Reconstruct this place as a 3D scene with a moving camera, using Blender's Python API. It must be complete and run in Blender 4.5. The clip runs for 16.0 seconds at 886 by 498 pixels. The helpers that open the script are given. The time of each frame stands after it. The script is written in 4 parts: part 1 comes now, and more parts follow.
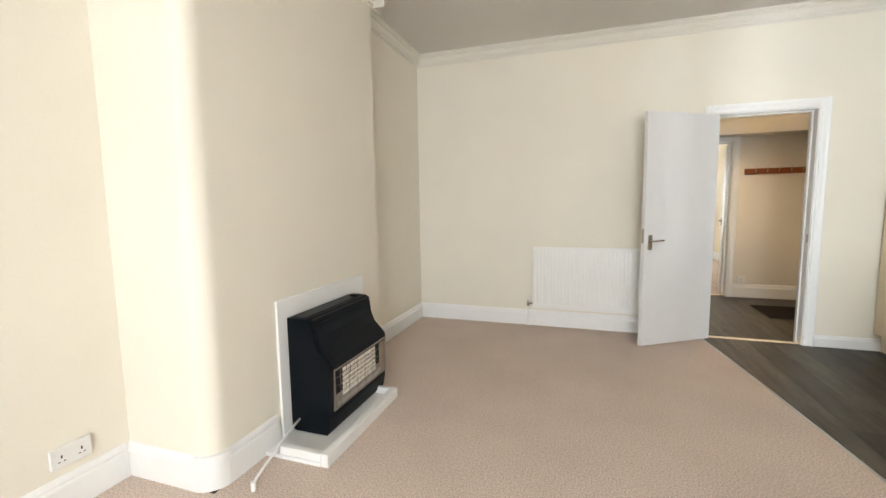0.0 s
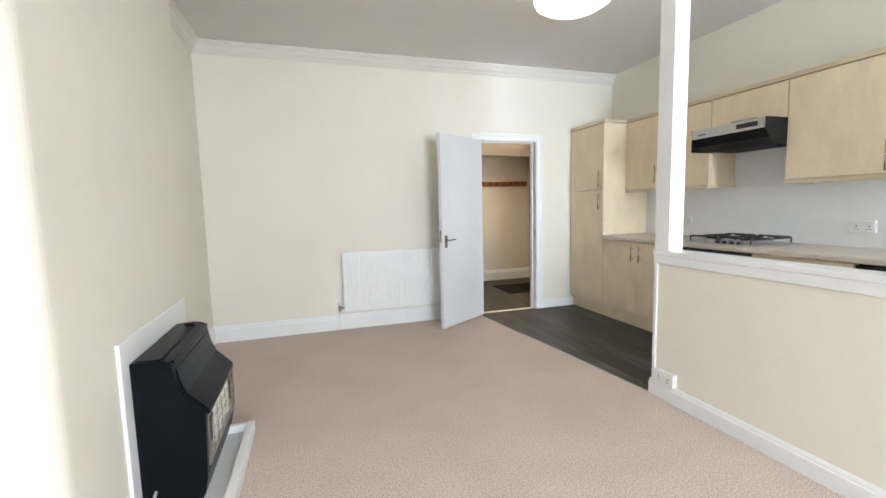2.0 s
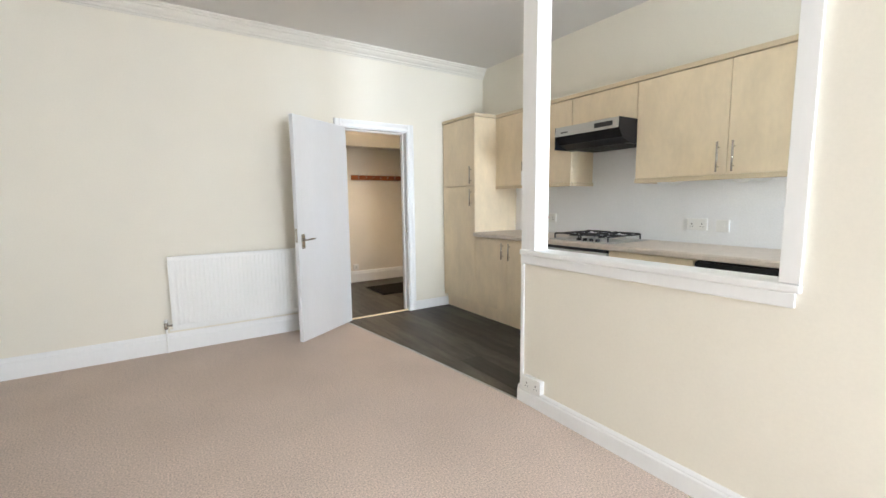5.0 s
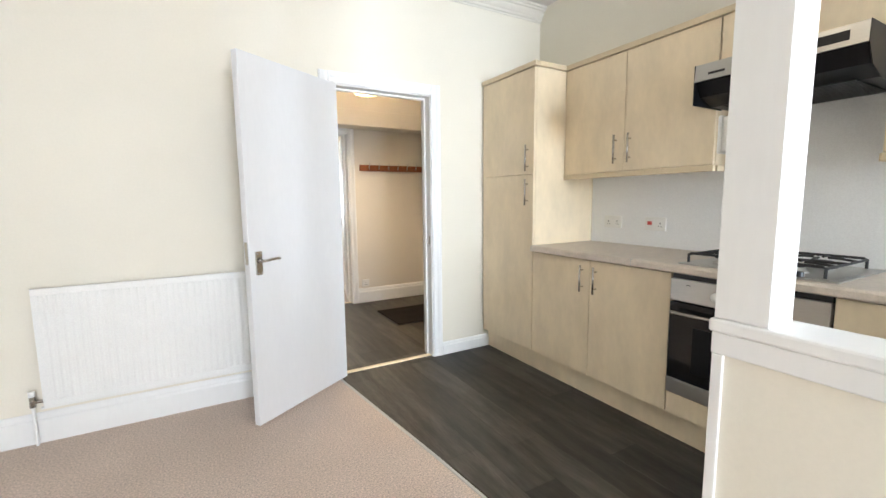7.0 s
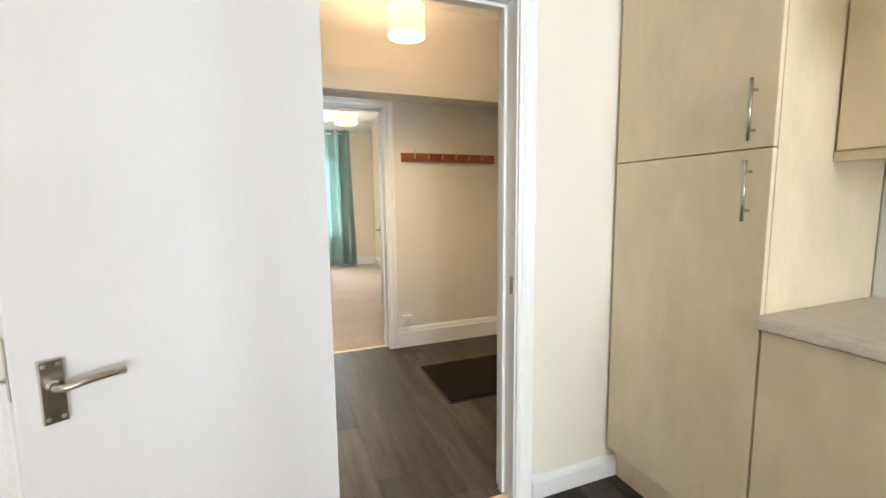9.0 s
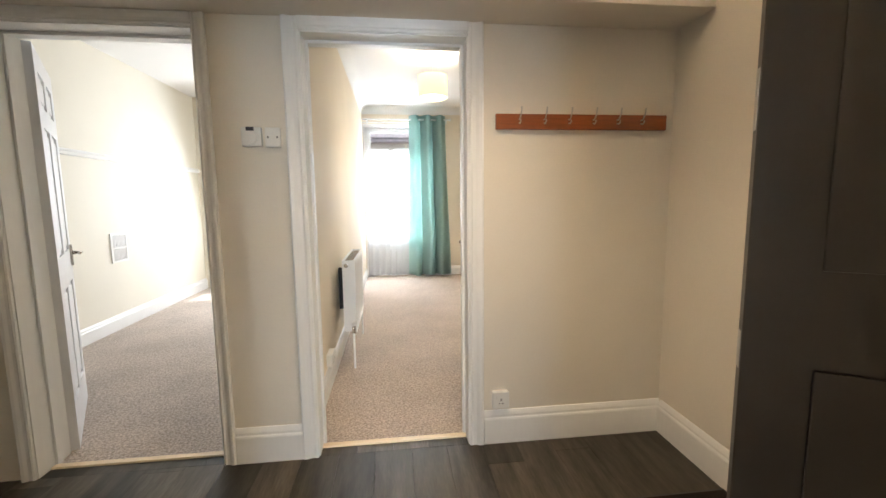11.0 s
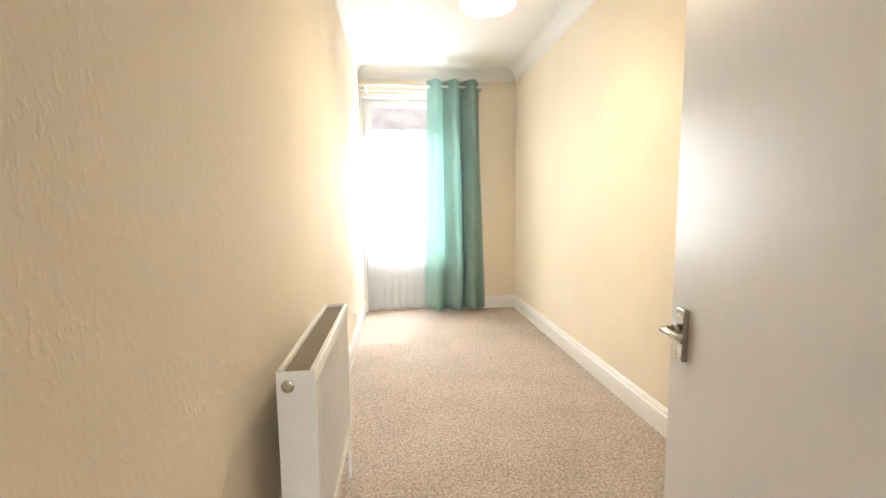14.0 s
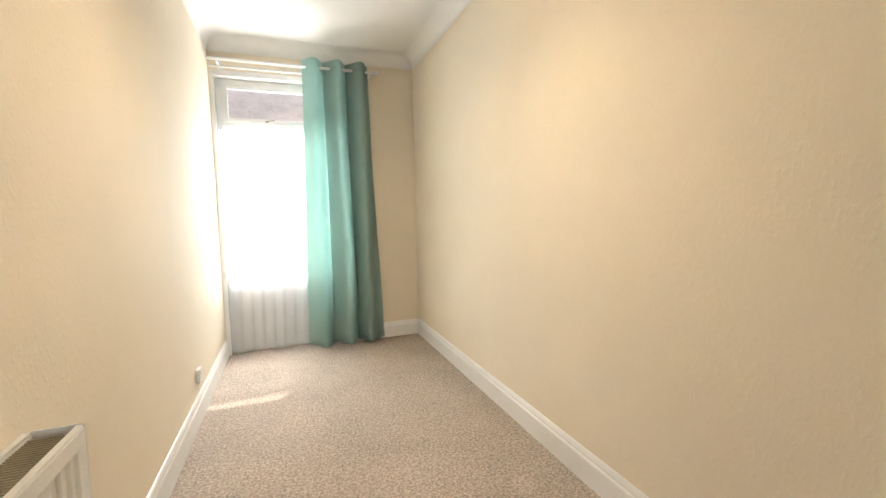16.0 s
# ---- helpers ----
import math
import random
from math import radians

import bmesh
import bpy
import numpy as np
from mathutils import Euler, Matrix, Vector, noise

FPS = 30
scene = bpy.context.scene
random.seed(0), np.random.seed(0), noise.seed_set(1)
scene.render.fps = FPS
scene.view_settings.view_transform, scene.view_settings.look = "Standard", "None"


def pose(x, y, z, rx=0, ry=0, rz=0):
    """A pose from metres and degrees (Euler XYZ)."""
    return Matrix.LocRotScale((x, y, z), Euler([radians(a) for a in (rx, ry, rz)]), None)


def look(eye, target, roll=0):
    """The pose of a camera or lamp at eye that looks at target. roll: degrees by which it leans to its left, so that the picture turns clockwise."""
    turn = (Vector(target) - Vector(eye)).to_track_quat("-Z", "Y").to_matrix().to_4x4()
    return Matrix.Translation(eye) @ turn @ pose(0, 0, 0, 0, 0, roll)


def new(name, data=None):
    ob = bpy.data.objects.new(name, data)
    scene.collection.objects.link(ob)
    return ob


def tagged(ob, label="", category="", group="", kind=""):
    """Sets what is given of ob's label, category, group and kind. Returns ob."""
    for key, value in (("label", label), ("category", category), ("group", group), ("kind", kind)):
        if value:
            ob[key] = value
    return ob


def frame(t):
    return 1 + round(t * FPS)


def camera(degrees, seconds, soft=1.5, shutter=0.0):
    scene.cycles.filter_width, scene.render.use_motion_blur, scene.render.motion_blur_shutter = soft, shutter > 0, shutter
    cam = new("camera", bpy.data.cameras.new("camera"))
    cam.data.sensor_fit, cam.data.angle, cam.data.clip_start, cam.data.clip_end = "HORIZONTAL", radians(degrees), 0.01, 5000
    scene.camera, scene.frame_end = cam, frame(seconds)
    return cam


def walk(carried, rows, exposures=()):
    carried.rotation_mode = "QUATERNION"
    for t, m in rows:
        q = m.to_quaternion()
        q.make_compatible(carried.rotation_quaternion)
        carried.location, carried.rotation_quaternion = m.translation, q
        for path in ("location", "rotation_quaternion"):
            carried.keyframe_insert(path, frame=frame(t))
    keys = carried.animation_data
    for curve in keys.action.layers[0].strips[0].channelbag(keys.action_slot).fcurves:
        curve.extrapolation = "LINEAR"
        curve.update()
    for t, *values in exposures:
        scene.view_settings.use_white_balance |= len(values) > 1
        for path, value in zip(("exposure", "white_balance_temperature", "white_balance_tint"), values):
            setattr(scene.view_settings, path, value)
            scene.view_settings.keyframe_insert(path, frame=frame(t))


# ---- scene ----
cam = camera(93.2, 16.0)
PATH = [
    (0, (0.41, -0.3, 1.244), (-0.224, 1.585, 1.035), -0.8),
    (0.5, (0.11, -0.324, 1.245), (-0.27, 1.629, 1.039), -0.9),
    (1, (-0.105, -0.281, 1.245), (-0.179, 1.707, 1.039), -1.3),
    (1.5, (-0.275, -0.314, 1.262), (0.008, 1.655, 1.06), -1.3),
    (2, (-0.359, -0.433, 1.258), (0.239, 1.465, 1.057), -1.4),
    (2.5, (-0.351, -0.467, 1.229), (0.5, 1.333, 1.041), -1.6),
    (3, (-0.321, -0.478, 1.208), (0.688, 1.239, 1.021), -1.3),
    (5.5, (0.108, 0.132, 1.252), (1.193, 1.796, 1.017), -0.6),
    (6, (0.275, 0.483, 1.239), (1.331, 2.165, 1.004), -0.6),
    (6.5, (0.474, 0.818, 1.231), (1.496, 2.522, 0.999), -0.5),
    (7, (0.706, 1.178, 1.234), (1.686, 2.905, 0.998), -0.6),
    (7.5, (0.829, 1.569, 1.262), (1.785, 3.309, 1.027), -0.5),
    (8, (1.019, 1.873, 1.251), (1.907, 3.651, 1.026), -0.2),
    (8.5, (1.2, 2.24, 1.265), (2.03, 4.043, 1.028), -0.8),
    (9, (1.36, 2.606, 1.259), (2.084, 4.456, 1.025), -0.6),
    (9.6, (1.55, 3.038, 1.276), (2.147, 4.931, 1.036), -0.4),
    (11.8, (1.874, 4.544, 1.206), (1.943, 6.529, 0.968), 0.0),
    (12, (1.87, 4.682, 1.194), (1.914, 6.666, 0.95), 0.3),
    (12.5, (1.836, 5.035, 1.183), (1.835, 7.021, 0.95), -0.0),
    (13, (1.801, 5.424, 1.179), (1.81, 7.411, 0.953), -0.1),
    (13.5, (1.78, 5.803, 1.186), (1.863, 7.789, 0.971), -0.4),
    (14, (1.75, 6.074, 1.215), (1.97, 8.051, 1.007), -0.6),
    (14.5, (1.787, 6.331, 1.223), (2.148, 8.288, 1.024), -1.0),
    (15, (1.874, 6.592, 1.2), (2.368, 8.521, 1.007), -1.3),
    (15.5, (1.925, 6.767, 1.198), (2.534, 8.663, 1.016), -1.3),
    (16, (1.939, 6.836, 1.208), (2.624, 8.708, 1.038), -1.3),
]
EXPOSURES = [(0.0, -0.1, 6350, 10), (1.0, -0.05, 6100, 10), (2.5, 0.1, 5700, 9), (3.0, 0.0, 6050, 10), (5.5, 0.12, 5850, 10), (6.8, 0.28, 5850, 10), (7.5, 0.42, 6000, 10), (8.7, 0.36, 6150, 10), (9.5, 0.08, 6250, 10), (12.0, 0.08, 5700, 10), (12.6, 0.0, 5550, 10), (13.1, 0.05, 5700, 10), (13.6, 0.2, 6100, 10), (14.4, 0.08, 6750, 10), (16.0, -0.32, 6700, 10)]
walk(cam, [(t, look(eye, target, roll)) for t, eye, target, roll in PATH], EXPOSURES)

# ---- world, sun and window light ----
SUN_ELEV, SUN_AZ = radians(61), radians(14)   # azimuth from +y towards +x
world = bpy.data.worlds.new("world")
scene.world = world
world.use_nodes = True
wn = world.node_tree.nodes
sky = wn.new("ShaderNodeTexSky")
sky.sky_type, sky.sun_disc = "NISHITA", False
sky.sun_elevation, sky.sun_rotation = SUN_ELEV, SUN_AZ
wn["Background"].inputs["Strength"].default_value = 0.15
world.node_tree.links.new(sky.outputs["Color"], wn["Background"].inputs["Color"])

sun_data = bpy.data.lights.new("sun", "SUN")
sun_data.energy, sun_data.angle, sun_data.color = 5.0, radians(0.6), (1.0, 0.94, 0.85)
sun = new("sun", sun_data)
sun.matrix_world = look((Vector((math.sin(SUN_AZ) * math.cos(SUN_ELEV), math.cos(SUN_AZ) * math.cos(SUN_ELEV), math.sin(SUN_ELEV))) * 40)[:], (0, 0, 0))


def window_light(name, eye, target, w, h, watts, color=(0.93, 0.97, 1.0)):
    d = bpy.data.lights.new(name, "AREA")
    d.shape, d.size, d.size_y, d.energy, d.color = "RECTANGLE", w, h, watts, color
    ob = new(name, d)
    ob.matrix_world = look(eye, target)
    return ob


def bulb(name, place, watts, color=(1.0, 0.78, 0.50), radius=0.05):
    d = bpy.data.lights.new(name, "POINT")
    d.energy, d.color, d.shadow_soft_size = watts, color, radius
    ob = new(name, d)
    ob.location = place
    return ob


window_light("daylight_living_window", (0.85, -3.54, 1.55), (0.6, -1.4, 0.55), 1.5, 1.7, 168)
# Kitchen window is unseen; this lamp is added to brighten the units.
window_light("fill_kitchen_unseen_window", (2.55, -3.54, 1.6), (2.55, -1.2, 1.0), 1.0, 1.1, 215, (0.86, 0.94, 1.0))
window_light("daylight_bedroom_window", (1.86, 11.3, 1.36), (2.5, 9.5, 1.0), 0.84, 1.36, 185)
# Unseen window at the room's far end, added to light the side bedroom.
window_light("fill_side_room_unseen_window", (0.35, 10.34, 1.5), (0.4, 8, 0.6), 1.1, 1.4, 64)

# ---- materials ----


def material(name, base, rough=0.6, metal=0.0, noise_scale=6.0, vary=0.06, grain_scale=180.0, grain=0.04, bump=0.0, bump_scale=200.0,
             stretch=(1, 1, 1), dist=0.002, spec=0.5, random_piece=0.0):
    """A surface with broad stains, fine grain and relief, in metres."""
    m = bpy.data.materials.new(name)
    m.use_nodes = True
    n, l = m.node_tree.nodes, m.node_tree.links
    b = n["Principled BSDF"]
    b.inputs["Roughness"].default_value, b.inputs["Metallic"].default_value = rough, metal
    b.inputs["Specular IOR Level"].default_value = spec
    geo = n.new("ShaderNodeNewGeometry")
    mp = n.new("ShaderNodeMapping")
    mp.inputs["Scale"].default_value = stretch
    l.new(geo.outputs["Position"], mp.inputs["Vector"])
    big, fine = n.new("ShaderNodeTexNoise"), n.new("ShaderNodeTexNoise")
    big.inputs["Scale"].default_value, big.inputs["Detail"].default_value = noise_scale, 4
    fine.inputs["Scale"].default_value, fine.inputs["Detail"].default_value = grain_scale, 3
    for t in (big, fine):
        l.new(mp.outputs["Vector"], t.inputs["Vector"])
    total = None
    for tex, amount in ((big, vary), (fine, grain)):
        r = n.new("ShaderNodeMapRange")
        r.inputs["From Min"].default_value, r.inputs["From Max"].default_value = 0.3, 0.7
        r.inputs["To Min"].default_value, r.inputs["To Max"].default_value = 1 - amount, 1 + amount
        l.new(tex.outputs["Fac"], r.inputs["Value"])
        if total is None:
            total = r.outputs["Result"]
        else:
            mul = n.new("ShaderNodeMath")
            mul.operation = "MULTIPLY"
            l.new(total, mul.inputs[0]), l.new(r.outputs["Result"], mul.inputs[1])
            total = mul.outputs[0]
    if random_piece:
        info, r, mul = n.new("ShaderNodeObjectInfo"), n.new("ShaderNodeMapRange"), n.new("ShaderNodeMath")
        r.inputs["To Min"].default_value, r.inputs["To Max"].default_value = 1 - random_piece, 1 + random_piece
        l.new(info.outputs["Random"], r.inputs["Value"])
        mul.operation = "MULTIPLY"
        l.new(total, mul.inputs[0]), l.new(r.outputs["Result"], mul.inputs[1])
        total = mul.outputs[0]
    hsv = n.new("ShaderNodeHueSaturation")
    hsv.inputs["Color"].default_value = (*base, 1)
    l.new(total, hsv.inputs["Value"])
    l.new(hsv.outputs["Color"], b.inputs["Base Color"])
    if bump:
        bt, bn = n.new("ShaderNodeTexNoise"), n.new("ShaderNodeBump")
        bt.inputs["Scale"].default_value, bt.inputs["Detail"].default_value = bump_scale, 4
        l.new(mp.outputs["Vector"], bt.inputs["Vector"])
        bn.inputs["Strength"].default_value, bn.inputs["Distance"].default_value = bump, dist
        l.new(bt.outputs["Fac"], bn.inputs["Height"]), l.new(bn.outputs["Normal"], b.inputs["Normal"])
    return m


def woodchip(name, base):
    """Cream paint over raised wood-chip paper: scattered long bumps."""
    m = material(name, base, 0.75, noise_scale=1.6, vary=0.03, grain_scale=120, grain=0.015, spec=0.15)
    n, l = m.node_tree.nodes, m.node_tree.links
    geo, mp, vor, ramp, bn = (n.new(k) for k in ("ShaderNodeNewGeometry", "ShaderNodeMapping", "ShaderNodeTexNoise", "ShaderNodeMapRange", "ShaderNodeBump"))
    mp.inputs["Scale"].default_value = (1, 1, 0.55)
    vor.inputs["Scale"].default_value, vor.inputs["Detail"].default_value = 75, 2
    ramp.inputs["From Min"].default_value, ramp.inputs["From Max"].default_value = 0.52, 0.72
    bn.inputs["Strength"].default_value, bn.inputs["Distance"].default_value = 0.2, 0.003
    l.new(geo.outputs["Position"], mp.inputs["Vector"]), l.new(mp.outputs["Vector"], vor.inputs["Vector"])
    l.new(vor.outputs["Fac"], ramp.inputs["Value"]), l.new(ramp.outputs["Result"], bn.inputs["Height"])
    l.new(bn.outputs["Normal"], n["Principled BSDF"].inputs["Normal"])
    return m


def glow(name, base, strength, rough=0.5):
    m = material(name, base, rough)
    b = m.node_tree.nodes["Principled BSDF"]
    b.inputs["Emission Color"].default_value, b.inputs["Emission Strength"].default_value = (*base, 1), strength
    return m


def glass(name, tint=(1, 1, 1), rough=0.0):
    m = bpy.data.materials.new(name)
    m.use_nodes = True
    b = m.node_tree.nodes["Principled BSDF"]
    b.inputs["Base Color"].default_value, b.inputs["Roughness"].default_value = (*tint, 1), rough
    b.inputs["Transmission Weight"].default_value, b.inputs["IOR"].default_value = 1.0, 1.45
    return m


def sheer(name, base, clear):
    """Thin woven net: part of the light passes straight, the rest is scattered through."""
    m = bpy.data.materials.new(name)
    m.use_nodes = True
    n, l = m.node_tree.nodes, m.node_tree.links
    n.remove(n["Principled BSDF"])
    d, tr, tp, a, c = (n.new(k) for k in ("ShaderNodeBsdfDiffuse", "ShaderNodeBsdfTranslucent", "ShaderNodeBsdfTransparent", "ShaderNodeMixShader", "ShaderNodeMixShader"))
    for s in (d, tr):
        s.inputs["Color"].default_value = (*base, 1)
    a.inputs["Fac"].default_value, c.inputs["Fac"].default_value = 0.45, clear
    l.new(d.outputs[0], a.inputs[1]), l.new(tr.outputs[0], a.inputs[2])
    l.new(a.outputs[0], c.inputs[1]), l.new(tp.outputs[0], c.inputs[2])
    l.new(c.outputs[0], n["Material Output"].inputs["Surface"])
    return m


CREAM = (0.82, 0.775, 0.67)
WALL = material("cream_wall_paint", CREAM, 0.65, spec=0.3, noise_scale=1.3, vary=0.025, grain_scale=90, grain=0.012, bump=0.12, bump_scale=60)
HALL_WALL = material("cream_hall_paint", (0.79, 0.735, 0.645), 0.5, noise_scale=1.5, vary=0.03, grain_scale=90, grain=0.012, bump=0.15, bump_scale=55)
CORNICE = material("cream_cornice_paint", (0.74, 0.705, 0.63), 0.6, noise_scale=2, vary=0.02)
CHIP = woodchip("cream_woodchip_paper", (0.83, 0.745, 0.61))
BACKSPLASH = material("white_kitchen_paint", (0.85, 0.85, 0.85), 0.5, noise_scale=2, vary=0.02, bump=0.1, bump_scale=60)
# Base kept darker than CEIL_BED for the living room ceiling's weaker light.
CEIL = material("dimmed_ceiling_paint", (0.70, 0.67, 0.63), 0.7, noise_scale=1.2, vary=0.02, bump=0.1, bump_scale=50)
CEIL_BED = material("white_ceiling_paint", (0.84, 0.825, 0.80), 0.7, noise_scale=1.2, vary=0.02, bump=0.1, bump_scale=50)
GLOSS = material("white_gloss_paint", (0.86, 0.855, 0.84), 0.3, noise_scale=5, vary=0.015, grain_scale=60, grain=0.01, bump=0.06, bump_scale=25, stretch=(1, 1, 0.2))
DOORPAINT = material("white_door_paint", (0.80, 0.80, 0.81), 0.34, spec=0.32, noise_scale=3, vary=0.02, grain_scale=50, grain=0.01, bump=0.05, bump_scale=18, stretch=(1, 1, 0.3))
RADPAINT = material("radiator_enamel", (0.86, 0.855, 0.83), 0.28, noise_scale=4, vary=0.015)
CARPET = material("beige_carpet", (0.64, 0.53, 0.455), 0.95, noise_scale=2.2, vary=0.05, grain_scale=125, grain=0.30, bump=0.6, bump_scale=260, dist=0.006, spec=0.1)
CARPET_BED = material("grey_brown_fleck_carpet", (0.48, 0.41, 0.355), 0.95, noise_scale=2.5, vary=0.08, grain_scale=85, grain=0.40, bump=0.9, bump_scale=130, dist=0.008, spec=0.1)
VINYL = material("dark_oak_vinyl", (0.054, 0.047, 0.037), 0.45, spec=0.22, noise_scale=3.6, vary=0.46, grain_scale=26, grain=0.20, bump=0.12, bump_scale=30, stretch=(5, 0.6, 1), random_piece=0.5)
# Dark floor joints and bases; also stands in for shade in radiator and vent.
JOINT_SHADE = material("dark_joint_and_shade", (0.03, 0.025, 0.021), 0.7)
MAPLE = material("pale_maple_laminate", (0.77, 0.64, 0.45), 0.38, noise_scale=6.0, vary=0.07, grain_scale=34, grain=0.025, stretch=(1.2, 1.2, 0.55))
MAPLE_EDGE = material("maple_edge_trim", (0.64, 0.52, 0.35), 0.4, noise_scale=4, vary=0.05, stretch=(1, 0.4, 1))
WORKTOP = material("beige_stone_worktop", (0.62, 0.54, 0.46), 0.35, noise_scale=22, vary=0.07, grain_scale=150, grain=0.07)
# Brown base puts the shade of the narrow slots into the bars.
GRILLE = material("slot_shade_brown", (0.34, 0.28, 0.20), 0.5, noise_scale=8, vary=0.06)
STEEL = material("brushed_steel", (0.55, 0.54, 0.52), 0.32, 1.0, noise_scale=5, vary=0.04, stretch=(1, 0.1, 6))
CHROME = material("satin_chrome", (0.52, 0.49, 0.45), 0.24, 1.0, noise_scale=30, vary=0.05)
BLACK_ENAMEL = material("black_enamel", (0.008, 0.008, 0.009), 0.3, noise_scale=6, vary=0.15, bump=0.08, bump_scale=160, spec=0.2)
BLACK_GLASS = material("black_oven_glass", (0.006, 0.006, 0.007), 0.06, noise_scale=4, vary=0.1)
IRON = material("cast_iron", (0.02, 0.02, 0.022), 0.55, noise_scale=40, vary=0.2)
DARK = material("dark_plastic", (0.015, 0.015, 0.017), 0.4)
HEATER_BLACK = material("black_heater_paint", (0.005, 0.007, 0.009), 0.3, noise_scale=5, vary=0.2, bump=0.05, bump_scale=250, spec=0.08)
BRONZE = material("smoked_steel_trim", (0.34, 0.31, 0.27), 0.3, 0.7, noise_scale=12, vary=0.15)
CERAMIC = material("cream_fire_ceramic", (0.78, 0.73, 0.64), 0.7, noise_scale=30, vary=0.15)
PLASTIC = material("white_plastic", (0.82, 0.81, 0.78), 0.35, noise_scale=12, vary=0.02)
RED = material("red_neon_switch", (0.5, 0.04, 0.03), 0.3)
WOOD_RED = material("varnished_red_wood", (0.25, 0.075, 0.022), 0.35, noise_scale=6, vary=0.16, grain_scale=40, grain=0.16, stretch=(0.25, 3, 3))
DARKDOOR = material("dark_brown_door_paint", (0.035, 0.028, 0.024), 0.4, noise_scale=5, vary=0.12)
MAT = material("charcoal_door_mat", (0.016, 0.013, 0.011), 0.97, noise_scale=9, vary=0.2, grain_scale=160, grain=0.4, bump=0.9, bump_scale=160, dist=0.006, spec=0.1)
GREEN = material("sage_green_curtain_cloth", (0.37, 0.52, 0.485), 0.75, noise_scale=3, vary=0.05, grain_scale=350, grain=0.05, bump=0.15, bump_scale=500, stretch=(1, 1, 0.5))
NET = sheer("white_net_voile", (0.90, 0.91, 0.94), 0.5)
PVC = material("white_window_plastic", (0.85, 0.86, 0.86), 0.3, noise_scale=6, vary=0.015)
PANE = glass("window_glass")
CLEAR = glass("clear_acrylic", (0.95, 0.93, 0.9), 0.08)
SHADE = glow("lit_cream_lampshade", (1.0, 0.84, 0.55), 0.85)
DOME = glow("lit_opal_glass", (1.0, 0.88, 0.66), 1.5)
# Paler than red clay: the glare of daylight is put into the base.
ROOFTILE = material("glare_pale_clay_roof", (0.70, 0.60, 0.56), 0.8, noise_scale=2, vary=0.15, grain_scale=14, grain=0.15)
BRICK = material("pale_render", (0.6, 0.56, 0.5), 0.85, noise_scale=1, vary=0.08)
GROUND = material("yard_paving", (0.34, 0.32, 0.29), 0.9, noise_scale=1.5, vary=0.15, grain_scale=20, grain=0.12)

# ---- builders ----


def link_mesh(name, bm, mat, smooth=False):
    me = bpy.data.meshes.new(name)
    bmesh.ops.recalc_face_normals(bm, faces=bm.faces[:])
    bm.to_mesh(me)
    bm.free()
    me.materials.append(mat)
    if smooth:
        me.polygons.foreach_set("use_smooth", [True] * len(me.polygons))
    return new(name, me)


def part(name, bm, mat, parent=None, label="", smooth=False):
    ob = link_mesh(name, bm, mat, smooth)
    if parent:
        ob.parent = parent
        if parent.name in STANDS:
            ob.matrix_parent_inverse = Matrix.Translation(STANDS[parent.name]).inverted()
    if label:
        ob["label"] = label
    return ob


STANDS = {}   # things whose parts are given in the room's own metres, and where they stand


def thing(name, label, category, m=None, group="", kind="", at=None):
    """An Empty at a thing's base. m: parts follow in its own metres; at: they follow in the room's."""
    ob = new(name)
    ob.empty_display_size = 0.1
    if at is not None:
        ob.location = at
        STANDS[ob.name] = Vector(at)
    if m is not None:
        ob.matrix_basis = m
    return tagged(ob, label, category, group, kind)


def structure(name, bm, mat, label="", category="wall", smooth=False):
    return tagged(link_mesh(name, bm, mat, smooth), label, category, "", "structure")


def boxes(*items, bevel=0.0, seg=2):
    """One bmesh of boxes (x0, y0, z0, x1, y1, z1), their edges rounded by bevel."""
    bm = bmesh.new()
    for x0, y0, z0, x1, y1, z1 in items:
        vs = [bm.verts.new((x, y, z)) for z in (z0, z1) for x, y in ((x0, y0), (x1, y0), (x1, y1), (x0, y1))]
        for f in ((3, 2, 1, 0), (4, 5, 6, 7), (0, 1, 5, 4), (1, 2, 6, 5), (2, 3, 7, 6), (3, 0, 4, 7)):
            bm.faces.new([vs[i] for i in f])
    if bevel:
        bmesh.ops.bevel(bm, geom=bm.edges[:], offset=bevel, segments=seg, profile=0.5, affect="EDGES")
    return bm


def prism(profile, axis, a, b):
    """A closed outline [(u, v)] swept along axis from a to b. u, v are the two other axes in order."""
    bm = bmesh.new()
    rings = []
    for s in (a, b):
        ring = []
        for u, v in profile:
            ring.append(bm.verts.new({"x": (s, u, v), "y": (u, s, v), "z": (u, v, s)}[axis]))
        rings.append(ring)
    n = len(profile)
    for i in range(n):
        bm.faces.new((rings[0][i], rings[0][(i + 1) % n], rings[1][(i + 1) % n], rings[1][i]))
    bm.faces.new(rings[0]), bm.faces.new(rings[1])
    return bm


